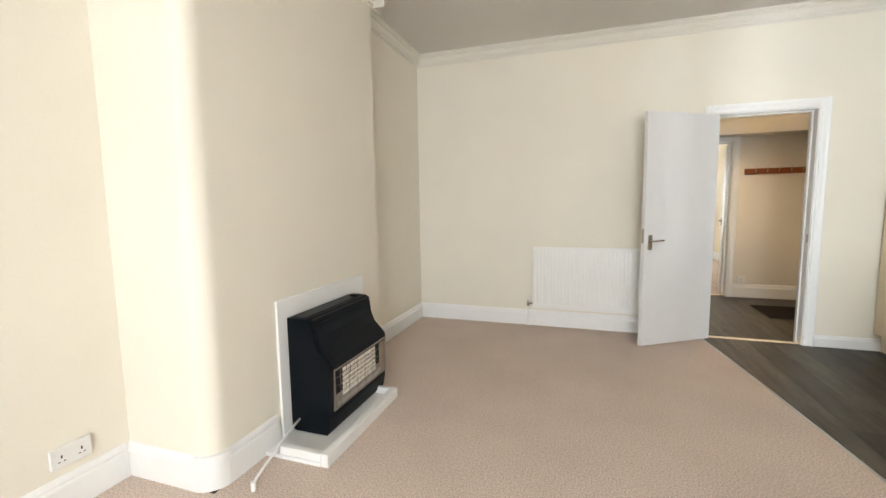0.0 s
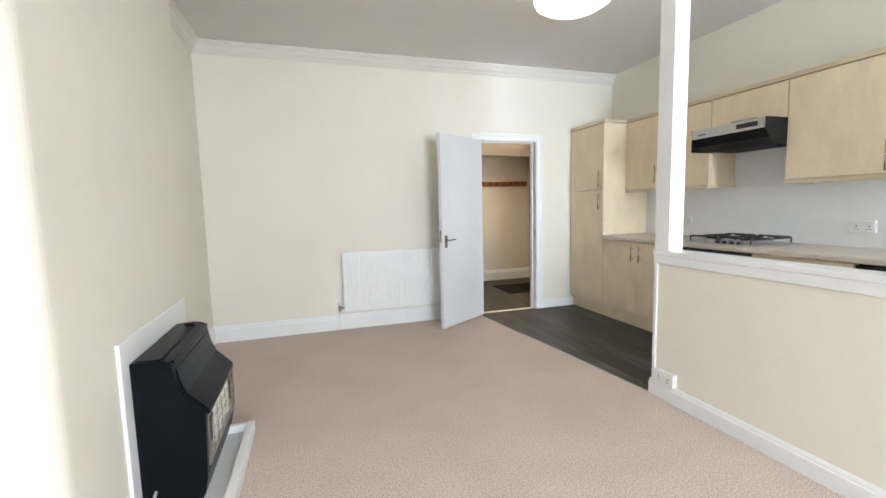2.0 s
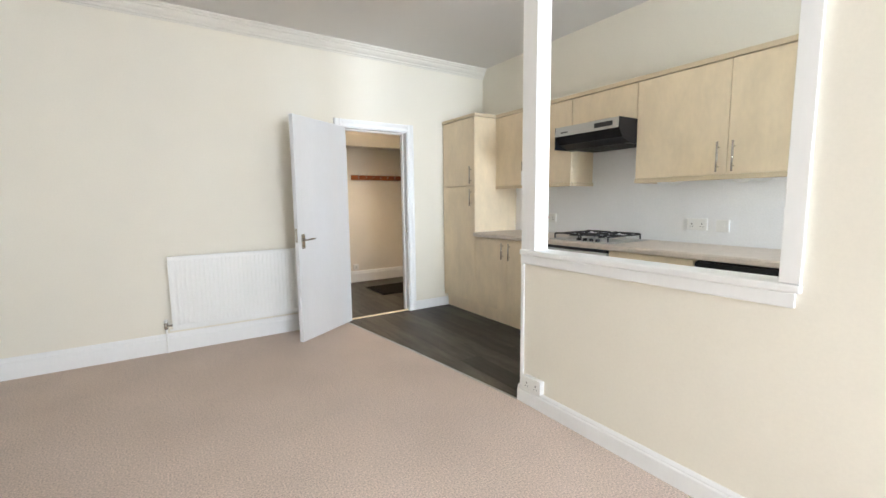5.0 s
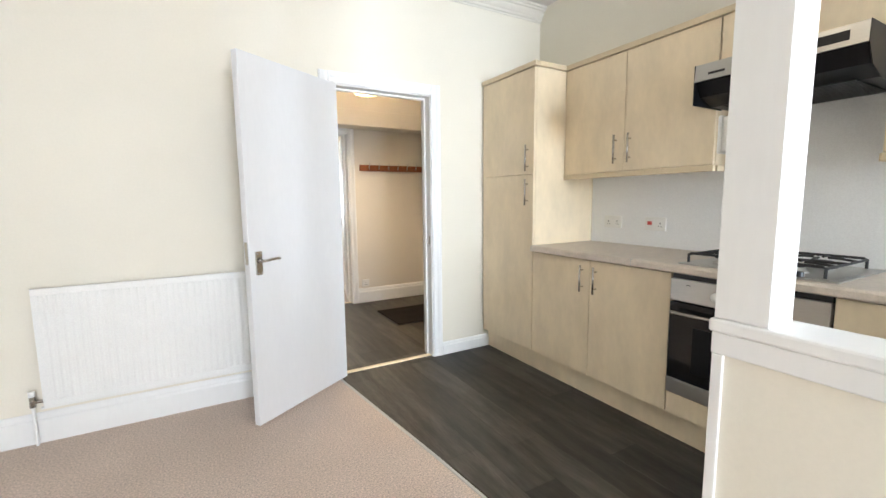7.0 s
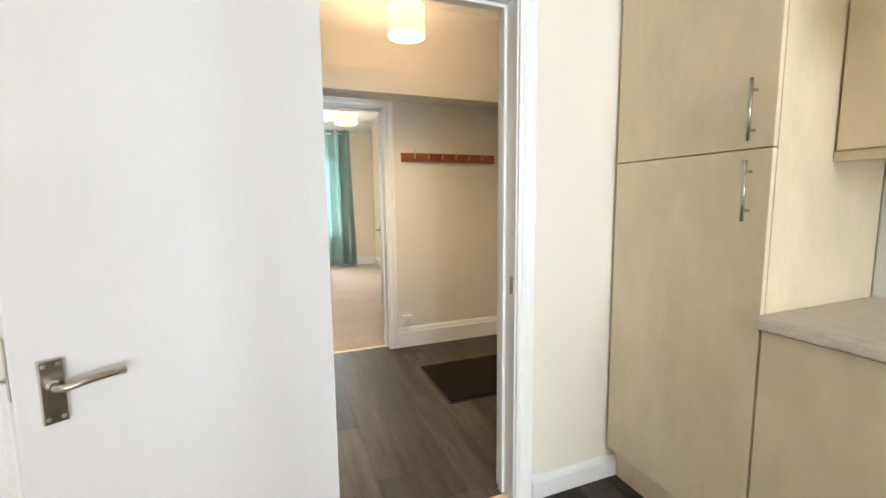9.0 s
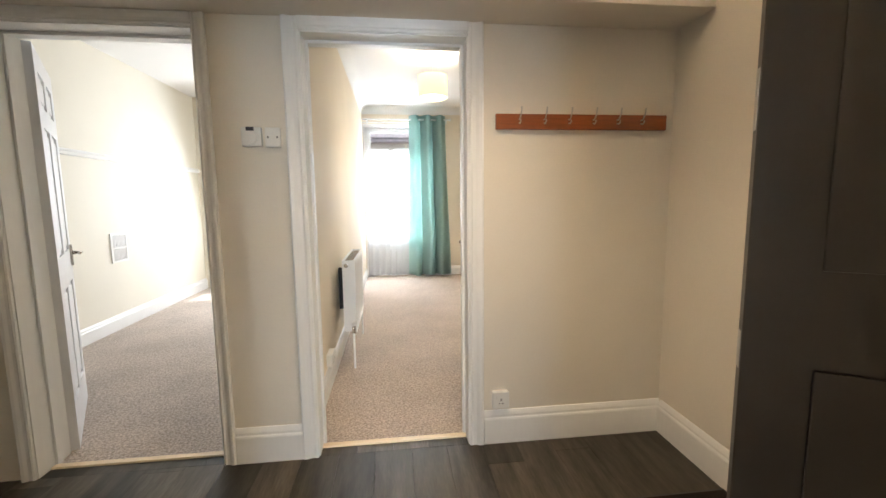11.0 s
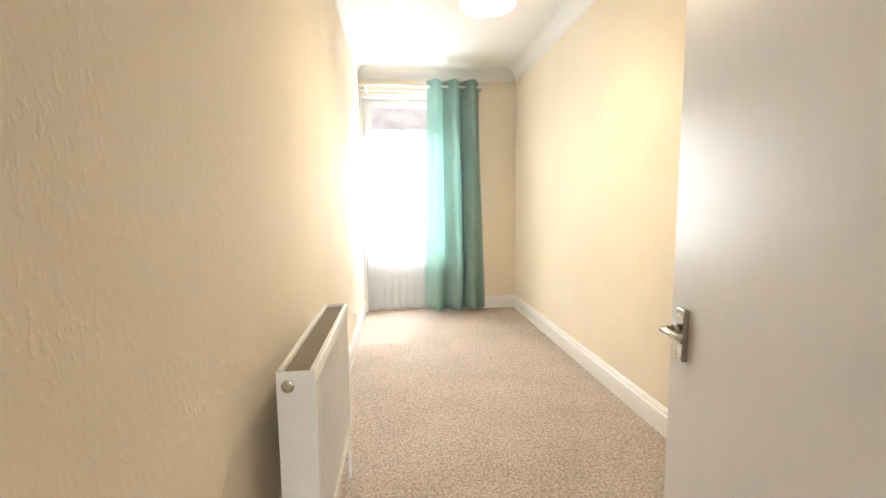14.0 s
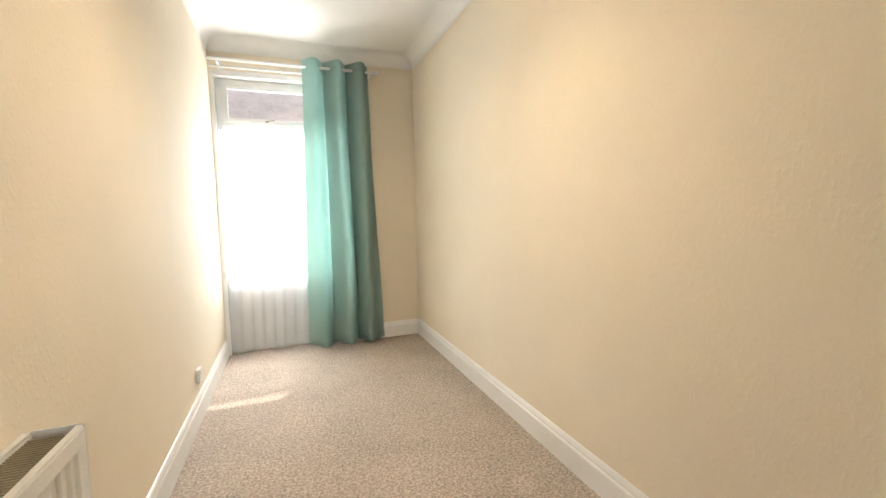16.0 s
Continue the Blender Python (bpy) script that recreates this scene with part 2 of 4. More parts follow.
def tube(points, radius, sides=10):
    """A round bar along a line of points."""
    bm = bmesh.new()
    pts = [Vector(p) for p in points]
    rings = []
    for i, p in enumerate(pts):
        d = (pts[min(i + 1, len(pts) - 1)] - pts[max(i - 1, 0)]).normalized()
        side = d.orthogonal().normalized() if i == 0 else (side - d * side.dot(d)).normalized()
        up = d.cross(side)
        rings.append([bm.verts.new(p + radius * (math.cos(2 * math.pi * k / sides) * side + math.sin(2 * math.pi * k / sides) * up)) for k in range(sides)])
    for r0, r1 in zip(rings, rings[1:]):
        for k in range(sides):
            bm.faces.new((r0[k], r0[(k + 1) % sides], r1[(k + 1) % sides], r1[k]))
    bm.faces.new(rings[0]), bm.faces.new(rings[-1])
    return bm


def lathe(profile, x, y, z, sides=40, closed=False):
    """A turned shape: (radius, height) pairs round the upright through (x, y)."""
    bm = bmesh.new()
    rings = [[bm.verts.new((x + r * math.cos(2 * math.pi * k / sides), y + r * math.sin(2 * math.pi * k / sides), z + h)) for k in range(sides)] for r, h in profile]
    pairs = list(zip(rings, rings[1:])) + ([(rings[-1], rings[0])] if closed else [])
    for r0, r1 in pairs:
        for k in range(sides):
            bm.faces.new((r0[k], r0[(k + 1) % sides], r1[(k + 1) % sides], r1[k]))
    if not closed:
        bm.faces.new(rings[0]), bm.faces.new(rings[-1])
    return bm


def moved(bm, m):
    bm.transform(m)
    return bm


def merged(*bms):
    """Pieces of one part joined."""
    out = bmesh.new()
    for b in bms:
        me = bpy.data.meshes.new("tmp")
        b.to_mesh(me)
        b.free()
        out.from_mesh(me)
        bpy.data.meshes.remove(me)
    return out


def wall_y(name, y0, y1, x0, x1, z1, openings, mat, label):
    """A wall along x from y0 to y1, with openings (x0, x1, z0, z1)."""
    items, x = [], x0
    for a, b, za, zb in sorted(openings):
        if a > x:
            items.append((x, y0, 0, a, y1, z1))
        if za > 0:
            items.append((a, y0, 0, b, y1, za))
        if zb < z1:
            items.append((a, y0, zb, b, y1, z1))
        x = b
    if x < x1:
        items.append((x, y0, 0, x1, y1, z1))
    bm = boxes(*items)
    bmesh.ops.remove_doubles(bm, verts=bm.verts[:], dist=0.0001)
    return structure(name, bm, mat, label)


def wall_x(name, x0, x1, y0, y1, z1, openings, mat, label):
    items, y = [], y0
    for a, b, za, zb in sorted(openings):
        if a > y:
            items.append((x0, y, 0, x1, a, z1))
        if za > 0:
            items.append((x0, a, 0, x1, b, za))
        if zb < z1:
            items.append((x0, a, zb, x1, b, z1))
        y = b
    if y < y1:
        items.append((x0, y, 0, x1, y1, z1))
    bm = boxes(*items)
    bmesh.ops.remove_doubles(bm, verts=bm.verts[:], dist=0.0001)
    return structure(name, bm, mat, label)


SKIRT = [(0, 0), (0.018, 0), (0.018, 0.115), (0.016, 0.122), (0.012, 0.127), (0.012, 0.138), (0.008, 0.150), (0.004, 0.158), (0, 0.160)]


def skirting(runs, label="white gloss painted moulded skirting board", height=0.16):
    """Runs of skirting: (axis, wall, side, a, b): along axis from a to b, on the wall at that place, proud to side."""
    k = height / 0.16
    bms = []
    for axis, wall, side, a, b in runs:
        bms.append(prism([(wall + side * u, 0.001 + v * k) for u, v in SKIRT], axis, a, b))
    return structure("baseboard", merged(*bms), GLOSS, label, "skirting board")


# ---- the rooms' shell ----
HC = 2.80          # ceiling of the living room, kitchen and hall
BC = 2.70          # ceiling of the bedrooms
FAR = 4.0          # end wall of the living room
BACK = -3.4        # window wall behind
KX = 3.27          # kitchen side wall
HF = 5.99          # hall's far wall
structure("floor_slab", boxes((-1.9, -3.7, -0.2, 3.6, 11.4, -0.03)), JOINT_SHADE, "solid floor slab under the flat", "floor")
wall_y("wall_living_end", FAR, FAR + 0.14, -1.75, KX + 0.12, HC, [(1.455, 2.230, 0, 2.0)], WALL, "cream painted end wall with a doorway to the hall")
wall_y("wall_window_side", BACK - 0.25, BACK, -1.75, KX + 0.12, HC, [(0.05, 1.65, 0.7, 2.45), (2.0, 3.1, 1.0, 2.2)], WALL, "cream painted window wall of the living room")
wall_x("wall_kitchen_side", KX, KX + 0.12, BACK, FAR, HC, [], WALL, "cream painted kitchen side wall")
wall_x("wall_living_side", -1.75, -1.60, BACK, 1.3, HC, [], WALL, "cream painted alcove wall beside the chimney breast")
wall_x("wall_alcove", -1.75, -1.30, 2.3, FAR, HC, [], WALL, "cream painted shallow alcove wall")
# chimney breast with softly rounded corners
bm = prism([(-1.74, 1.0), *[(-1.19 + 0.09 * math.sin(a), 1.09 - 0.09 * math.cos(a)) for a in [math.radians(v) for v in range(0, 91, 9)]], (-1.10, 2.60), (-1.11, 2.615), (-1.125, 2.62), (-1.28, 2.62), (-1.28, 2.4), (-1.74, 2.4)], "z", 0, HC)
structure("chimney_breast", bm, WALL, "cream painted chimney breast with softly rounded plaster corners")
# low partition with a post and an opening onto the kitchen
wall_x("wall_partition", 1.74, 1.84, BACK, 1.695, HC, [(0.42, 1.59, 0.92, HC)], WALL, "cream painted half wall between living room and kitchen")
structure("ceiling_living", boxes((-1.75, BACK - 0.25, HC, KX + 0.12, FAR + 0.07, HC + 0.12)), CEIL, "painted living room ceiling, base dimmed for its weaker light", "ceiling")
# Hall part takes the lighter base, to read as brightly lamp-lit.
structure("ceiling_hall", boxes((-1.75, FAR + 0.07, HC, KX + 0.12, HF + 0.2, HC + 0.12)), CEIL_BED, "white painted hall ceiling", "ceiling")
# hall
wall_y("wall_hall_far", HF, HF + 0.19, -0.72, 3.34, HC, [(0.165, 1.02, 0, 2.0), (1.42, 2.21, 0, 2.0)], HALL_WALL, "cream painted hall wall with two bedroom doorways")
wall_x("wall_hall_end", -0.72, -0.60, FAR + 0.14, HF, HC, [], HALL_WALL, "cream painted end wall of the hall")
wall_x("wall_hall_right", 3.22, 3.34, FAR + 0.14, HF, HC, [(4.32, 5.14, 0, 2.08)], HALL_WALL, "cream painted hall wall with the entrance doorway")
structure("wall_lobby", boxes((3.34, 4.2, 0, 4.3, 4.3, 2.4), (3.34, 5.2, 0, 4.3, 5.3, 2.4), (4.3, 4.2, 0, 4.4, 5.3, 2.4)), HALL_WALL, "plain lobby wall beyond the entrance door")
structure("ceiling_lobby", boxes((3.34, 4.2, 2.4, 4.4, 5.3, 2.5)), CEIL, "plain lobby ceiling", "ceiling")
structure("floor_lobby", boxes((3.22, 4.2, -0.03, 4.4, 5.3, -0.002)), JOINT_SHADE, "dark lobby floor", "floor")
structure("boxing", boxes((-0.6, 5.74, 2.045, 3.22, HF, 2.215), bevel=0.004), HALL_WALL, "cream painted boxed-in beam over the hall wall", "boxing")
# bedrooms
BY0, BY1, BL, BR = HF + 0.19, 10.85, 1.375, 3.13
wall_x("wall_bedroom_left", BL - 0.10, BL, BY0, BY1, BC, [], CHIP, "cream wood-chip papered bedroom wall")
wall_x("wall_bedroom_right", BR, BR + 0.12, BY0, BY1, BC, [], CHIP, "cream wood-chip papered bedroom wall")
wall_y("wall_bedroom_window", BY1, BY1 + 0.17, BL - 0.1, BR + 0.12, BC, [(BL + 0.004, 2.32, 0, 2.44)], CHIP, "cream papered window wall of the bedroom")
structure("ceiling_bedroom", boxes((-1.05, BY0, BC, BR + 0.12, 11.02, BC + 0.12)), CEIL_BED, "white painted bedroom ceiling", "ceiling")
wall_x("wall_side_room", -1.03, -0.91, BY0, 10.4, BC, [], WALL, "cream painted wall of the side bedroom")
wall_y("wall_side_room_window", 10.4, 10.52, -1.03, BL - 0.1, BC, [(-0.7, 0.9, 0.8, 2.2)], WALL, "cream painted window wall of the side bedroom")

# floor coverings
bm = bmesh.new()
edge = [(1.447, FAR), (1.60, 2.85), (1.725, 1.72), (1.74, 1.695)]
outline = [(-1.6, BACK), (1.74, BACK)] + edge[::-1] + [(-1.3, FAR), (-1.3, 2.62), (-1.28, 2.62), (-1.10, 2.61), (-1.10, 1.0), (-1.6, 1.0)]
top = [bm.verts.new((x, y, 0)) for x, y in outline]
low = [bm.verts.new((x, y, -0.03)) for x, y in outline]
bm.faces.new(top), bm.faces.new(low[::-1])
for i in range(len(top)):
    j = (i + 1) % len(top)
    bm.faces.new((top[i], low[i], low[j], top[j]))
structure("floor_carpet_living", bm, CARPET, "beige twist-pile fitted carpet", "carpet")
structure("floor_carpet_bedroom", boxes((BL, 6.08, -0.03, BR, BY1, 0.002), (BL + 0.005, BY1, -0.03, 2.319, BY1 + 0.16, 0.002)), CARPET_BED, "grey-brown flecked fitted bedroom carpet", "carpet")
structure("floor_carpet_side_room", boxes((-0.91, BY0, -0.03, BL - 0.1, 10.4, 0.002), (0.19, 6.08, -0.03, 0.995, BY0, 0.002)), CARPET_BED, "grey-brown flecked fitted carpet of the side bedroom", "carpet")
bms = []
for (xa, ya), (xb, yb) in zip(edge[:3], edge[1:3]):
    v = Vector((xb - xa, yb - ya))
    b = prism([(-0.009, 0.0), (-0.006, 0.005), (0.006, 0.005), (0.009, 0.0)], "x", 0, v.length)
    bms.append(moved(b, Matrix.Translation((xa, ya, 0)) @ Matrix.Rotation(math.atan2(v.y, v.x), 4, "Z")))
structure("trim_carpet_edge", merged(*bms), STEEL, "thin metal carpet edging strip", "trim")
for x0, x1, y in ((1.48, 2.205, 4.045), (1.445, 2.185, 6.075), (0.19, 0.995, 6.075)):
    structure("threshold_strip", prism([(y - 0.02, -0.002), (y - 0.015, 0.007), (y + 0.015, 0.007), (y + 0.02, -0.002)], "x", x0, x1), MAPLE, "pale wooden threshold strip in a doorway", "threshold")

# skirting boards
skirting([("y", 1.74, -1, BACK, 1.713), ("x", 1.695, 1, 1.74, 1.84)], "low white skirting board along the half wall", 0.105)
skirting([("x", FAR, -1, -1.30, 1.37)])
skirting([("y", -1.30, 1, 2.62, FAR - 0.018), ("y", -1.10, 1, 2.335, 2.615), ("y", -1.10, 1, 1.075, 1.41), ("x", 1.0, -1, -1.6, -1.175), ("y", -1.60, 1, BACK, 0.98)])
skirting([("x", FAR, -1, 2.29, 2.735)], height=0.10)
skirting([("x", HF, -1, 2.264, 3.22), ("x", HF, -1, 1.058, 1.368), ("y", 3.22, -1, 5.23, HF - 0.02)], "white gloss moulded skirting board of the hall", 0.175)
skirting([("y", BL, 1, BY0, BY1), ("y", BR, -1, BY0, BY1 - 0.018), ("x", BY1, -1, 2.33, BR)], "white gloss bedroom skirting board", 0.15)
skirting([("y", -0.91, 1, BY0, 10.4)], "white gloss skirting board of the side bedroom", 0.15)

arc = [math.radians(v) for v in range(0, 91, 10)]
ring = [(-1.19 + 0.108 * math.sin(a), 1.09 - 0.108 * math.cos(a)) for a in arc] + [(-1.19 + 0.0895 * math.sin(a), 1.09 - 0.0895 * math.cos(a)) for a in arc[::-1]]
structure("baseboard_corner", prism(ring, "z", 0.001, 0.159), GLOSS, "white gloss skirting round the chimney breast corner", "skirting board")

# cornice of the living room: stepped plaster moulding; plain coving in the bedroom
CORN = [(0.66 * u, HC - 0.80 * (HC - v)) for u, v in ((0, 2.66), (0.012, 2.66), (0.014, 2.675), (0.03, 2.68), (0.032, 2.70), (0.05, 2.712), (0.068, 2.735), (0.074, 2.755), (0.095, 2.76), (0.098, 2.775), (0.118, 2.78), (0.12, HC - 0.001), (0, HC - 0.001))]
bms = [prism([(FAR - u, v) for u, v in CORN], "x", -1.30, KX)]
bms.append(prism([(-1.30 + u, v) for u, v in CORN], "y", 2.62, FAR))
bms.append(prism([(-1.10 + u, v) for u, v in CORN], "y", 0.88, 2.74))
bms.append(prism([(2.62 + u, v) for u, v in CORN], "x", -1.30, -1.0))
bms.append(prism([(1.0 - u, v) for u, v in CORN], "x", -1.60, -1.0))
bms.append(prism([(-1.60 + u, v) for u, v in CORN], "y", BACK, 1.0))
structure("cornice", merged(*bms), CORNICE, "white stepped plaster cornice", "cornice")
COVE = [(0, 2.585)] + [(0.115 * (1 - math.cos(a)), 2.588 + 0.11 * math.sin(a)) for a in [math.radians(v) for v in range(0, 91, 10)]] + [(0.115, BC - 0.001), (0, BC - 0.001)]
bms = [prism([(BY1 - u, v) for u, v in COVE], "x", BL, BR), prism([(BL + u, v) for u, v in COVE], "y", BY0, BY1), prism([(BR - u, v) for u, v in COVE], "y", BY0, BY1)]
structure("coving", merged(*bms), CEIL_BED, "white plaster coving round the bedroom ceiling", "coving")

# ---- door frames and doors ----


def door_frame(name, x0, x1, y0, y1, top, sides, label, wide=0.085):
    """Lining, stops and moulded architraves of a doorway in a wall from y0 to y1, clear from x0 to x1. sides: faces with architraves."""
    t = 0.025
    frame_ob = thing(name, label, "door frame", at=(0.5 * (x0 + x1), y0, 0), kind="structure")
    part("lining", boxes((x0 - t, y0, 0, x0, y1, top), (x1, y0, 0, x1 + t, y1, top), (x0 - t, y0, top, x1 + t, y1, top + t)), GLOSS, frame_ob)
    m = 0.5 * (y0 + y1)
    part("door_stop", boxes((x0, m, 0, x0 + 0.013, m + 0.035, top - 0.013), (x1 - 0.013, m, 0, x1, m + 0.035, top - 0.013), (x0, m, top - 0.013, x1, m + 0.035, top), bevel=0.002), GLOSS, frame_ob)
    prof = [(0, 0), (0.0, 0.012), (0.012, 0.016), (0.022, 0.012), (0.04, 0.013), (0.058, 0.020), (0.075, 0.022), (0.084, 0.018), (0.085, 0)]
    prof = [(u * wide / 0.085, v) for u, v in prof]
    for side in sides:
        face = y0 if side < 0 else y1
        for edge_x, out in ((x0 - 0.006, -1), (x1 + 0.006, 1)):
            part("architrave", prism([(edge_x + out * u, face + side * v) for u, v in prof], "z", 0.0, top + 0.006 + wide), GLOSS, frame_ob)
        part("architrave", prism([(face + side * v, top + 0.006 + u) for u, v in prof], "x", x0 - 0.006, x1 + 0.006), GLOSS, frame_ob)
    return frame_ob


def lever_handle(door, x, face, side, lever_dir, z=0.94, k=0.9):
    """A thick plate with four screws and a curved lever on the face of a door leaf, in the leaf's own metres. k: size."""
    y, a = face, face + side * 0.012
    plate = part("handle_plate", boxes((x - 0.021 * k, min(y, a), z - 0.070 * k, x + 0.021 * k, max(y, a), z + 0.070 * k), bevel=0.0025), CHROME, door, "satin chrome handle plate")
    for dx, dz in ((-0.012, -0.058), (0.012, -0.058), (-0.012, 0.058), (0.012, 0.058)):
        part("screw", moved(lathe([(0.005 * k, 0), (0.004 * k, 0.0015), (0.001, 0.002)], 0, 0, 0, 10), Matrix.Translation((x + dx * k, a, z + dz * k)) @ Matrix.Rotation(-side * math.pi / 2, 4, "X")), STEEL, plate)
    zc = z + 0.015 * k
    part("boss", tube([(x, a, zc), (x, a + side * 0.012, zc)], 0.013 * k, 16), CHROME, plate, smooth=True)
    line = [(0, 0, 0), (0, 0.035, 0), (0.012, 0.046, 0.001), (0.05, 0.046, 0.005), (0.09, 0.045, 0.006), (0.115, 0.040, 0.003)]
    part("lever", tube([(x + lever_dir * u * k, a + side * v * k, zc + w * k) for u, v, w in line], 0.0085 * k, 12), CHROME, plate, "satin chrome lever", smooth=True)


def flush_door(name, label, width, height, m, lever_at, faces=(-1, 1), lever_z=0.94, k=0.9):
    """A flush leaf 40 mm thick that hangs from the upright at its own origin and reaches along +x."""
    door = thing(name, label, "door", m, kind="structure")
    part("door_leaf", boxes((0.002, -0.02, 0.008, width, 0.02, height), bevel=0.003), DOORPAINT, door)
    for side in faces:
        lever_handle(door, lever_at, side * 0.02, side, -1, lever_z, k)
    part("latch", boxes((width - 0.0005, -0.011, 0.90, width + 0.0015, 0.011, 1.02)), CHROME, door)
    for z in (0.2, 1.0, 1.72):
        part("hinge", tube([(-0.002, -0.024, z), (-0.002, -0.024, z + 0.08)], 0.006, 10), STEEL, door)
    return door


door_frame("door_frame_living", 1.48, 2.205, FAR, FAR + 0.14, 1.985, (-1, 1), "white gloss door frame between living room and hall", 0.076)
door_frame("door_frame_bedroom", 1.445, 2.185, HF, HF + 0.19, 1.985, (-1, 1), "white gloss door frame of the bedroom", 0.071)
door_frame("door_frame_side_room", 0.19, 0.995, HF, HF + 0.19, 1.985, (-1, 1), "white gloss door frame of the side bedroom", 0.055)
flush_door("door_living", "plain white flush door standing half open", 0.735, 1.985, pose(1.497, 3.985, 0, 0, 0, 180 + 33.6), 0.682, lever_z=0.905)
part("strike_plate", boxes((2.2025, 4.012, 0.885, 2.2052, 4.036, 0.955), bevel=0.001), CHROME, bpy.data.objects["door_frame_living"], "chrome strike plate")
flush_door("door_bedroom", "plain white flush bedroom door standing wide open", 0.73, 1.985, pose(2.205, 6.205, 0, 0, 0, 76.8), 0.662, lever_z=0.945, k=0.78)

# panelled door of the side room
pd = thing("door_side_room", "white six-panel door standing open on the side bedroom", "door", pose(0.20, 6.20, 0, 0, 0, 121), kind="structure")
W, H = 0.73, 1.985
cols, rows = [(0.105, 0.325), (0.405, 0.625)], [(0.22, 0.80), (0.98, 1.62), (1.72, 1.88)]
items = [(0.002, -0.0175, 0.008, 0.105, 0.0175, H), (0.625, -0.0175, 0.008, W, 0.0175, H), (0.325, -0.0175, 0.008, 0.405, 0.0175, H)]
for a, b in ((0.008, 0.22), (0.80, 0.98), (1.62, 1.72), (1.88, H)):
    for c0, c1 in cols:
        items.append((c0, -0.0175, a, c1, 0.0175, b))
part("door_leaf", boxes(*items), DOORPAINT, pd)
for c0, c1 in cols:
    for r0, r1 in rows:
        part("panel", boxes((c0, -0.007, r0, c1, 0.007, r1)), DOORPAINT, pd)
        part("raised_field", boxes((c0 + 0.025, -0.014, r0 + 0.025, c1 - 0.025, 0.014, r1 - 0.025), bevel=0.006, seg=1), DOORPAINT, pd)
lever_handle(pd, 0.665, -0.0175, -1, -1)
lever_handle(pd, 0.665, 0.0175, 1, -1)

# dark entrance door, ajar into the hall
ed = thing("entrance_door", "dark brown entrance door standing open into the hall", "door", pose(3.215, 4.36, 0, 0, 0, 180 - 34), kind="structure")
part("door_leaf", boxes((0.0, -0.022, 0.008, 0.78, 0.022, 2.045), bevel=0.003), DARKDOOR, ed)
part("lock_plate", boxes((0.779, -0.012, 1.38, 0.782, 0.012, 1.50)), STEEL, ed, "steel latch plate")
part("lock_plate", boxes((0.779, -0.012, 0.88, 0.782, 0.012, 0.96)), STEEL, ed, "steel latch plate")
part("panel", boxes((0.12, 0.022, 0.2, 0.66, 0.028, 0.9), (0.12, 0.022, 1.1, 0.66, 0.028, 1.85), bevel=0.003), DARKDOOR, ed)
part("latch_case", boxes((0.67, -0.05, 1.38, 0.775, -0.022, 1.48), bevel=0.004), STEEL, ed)
structure("door_frame_entrance", boxes((3.20, 4.24, 0, 3.235, 4.32, 2.16), (3.20, 5.14, 0, 3.235, 5.22, 2.16), (3.20, 4.32, 2.08, 3.235, 5.14, 2.16), bevel=0.003), GLOSS, "white gloss frame of the entrance door", "door frame")

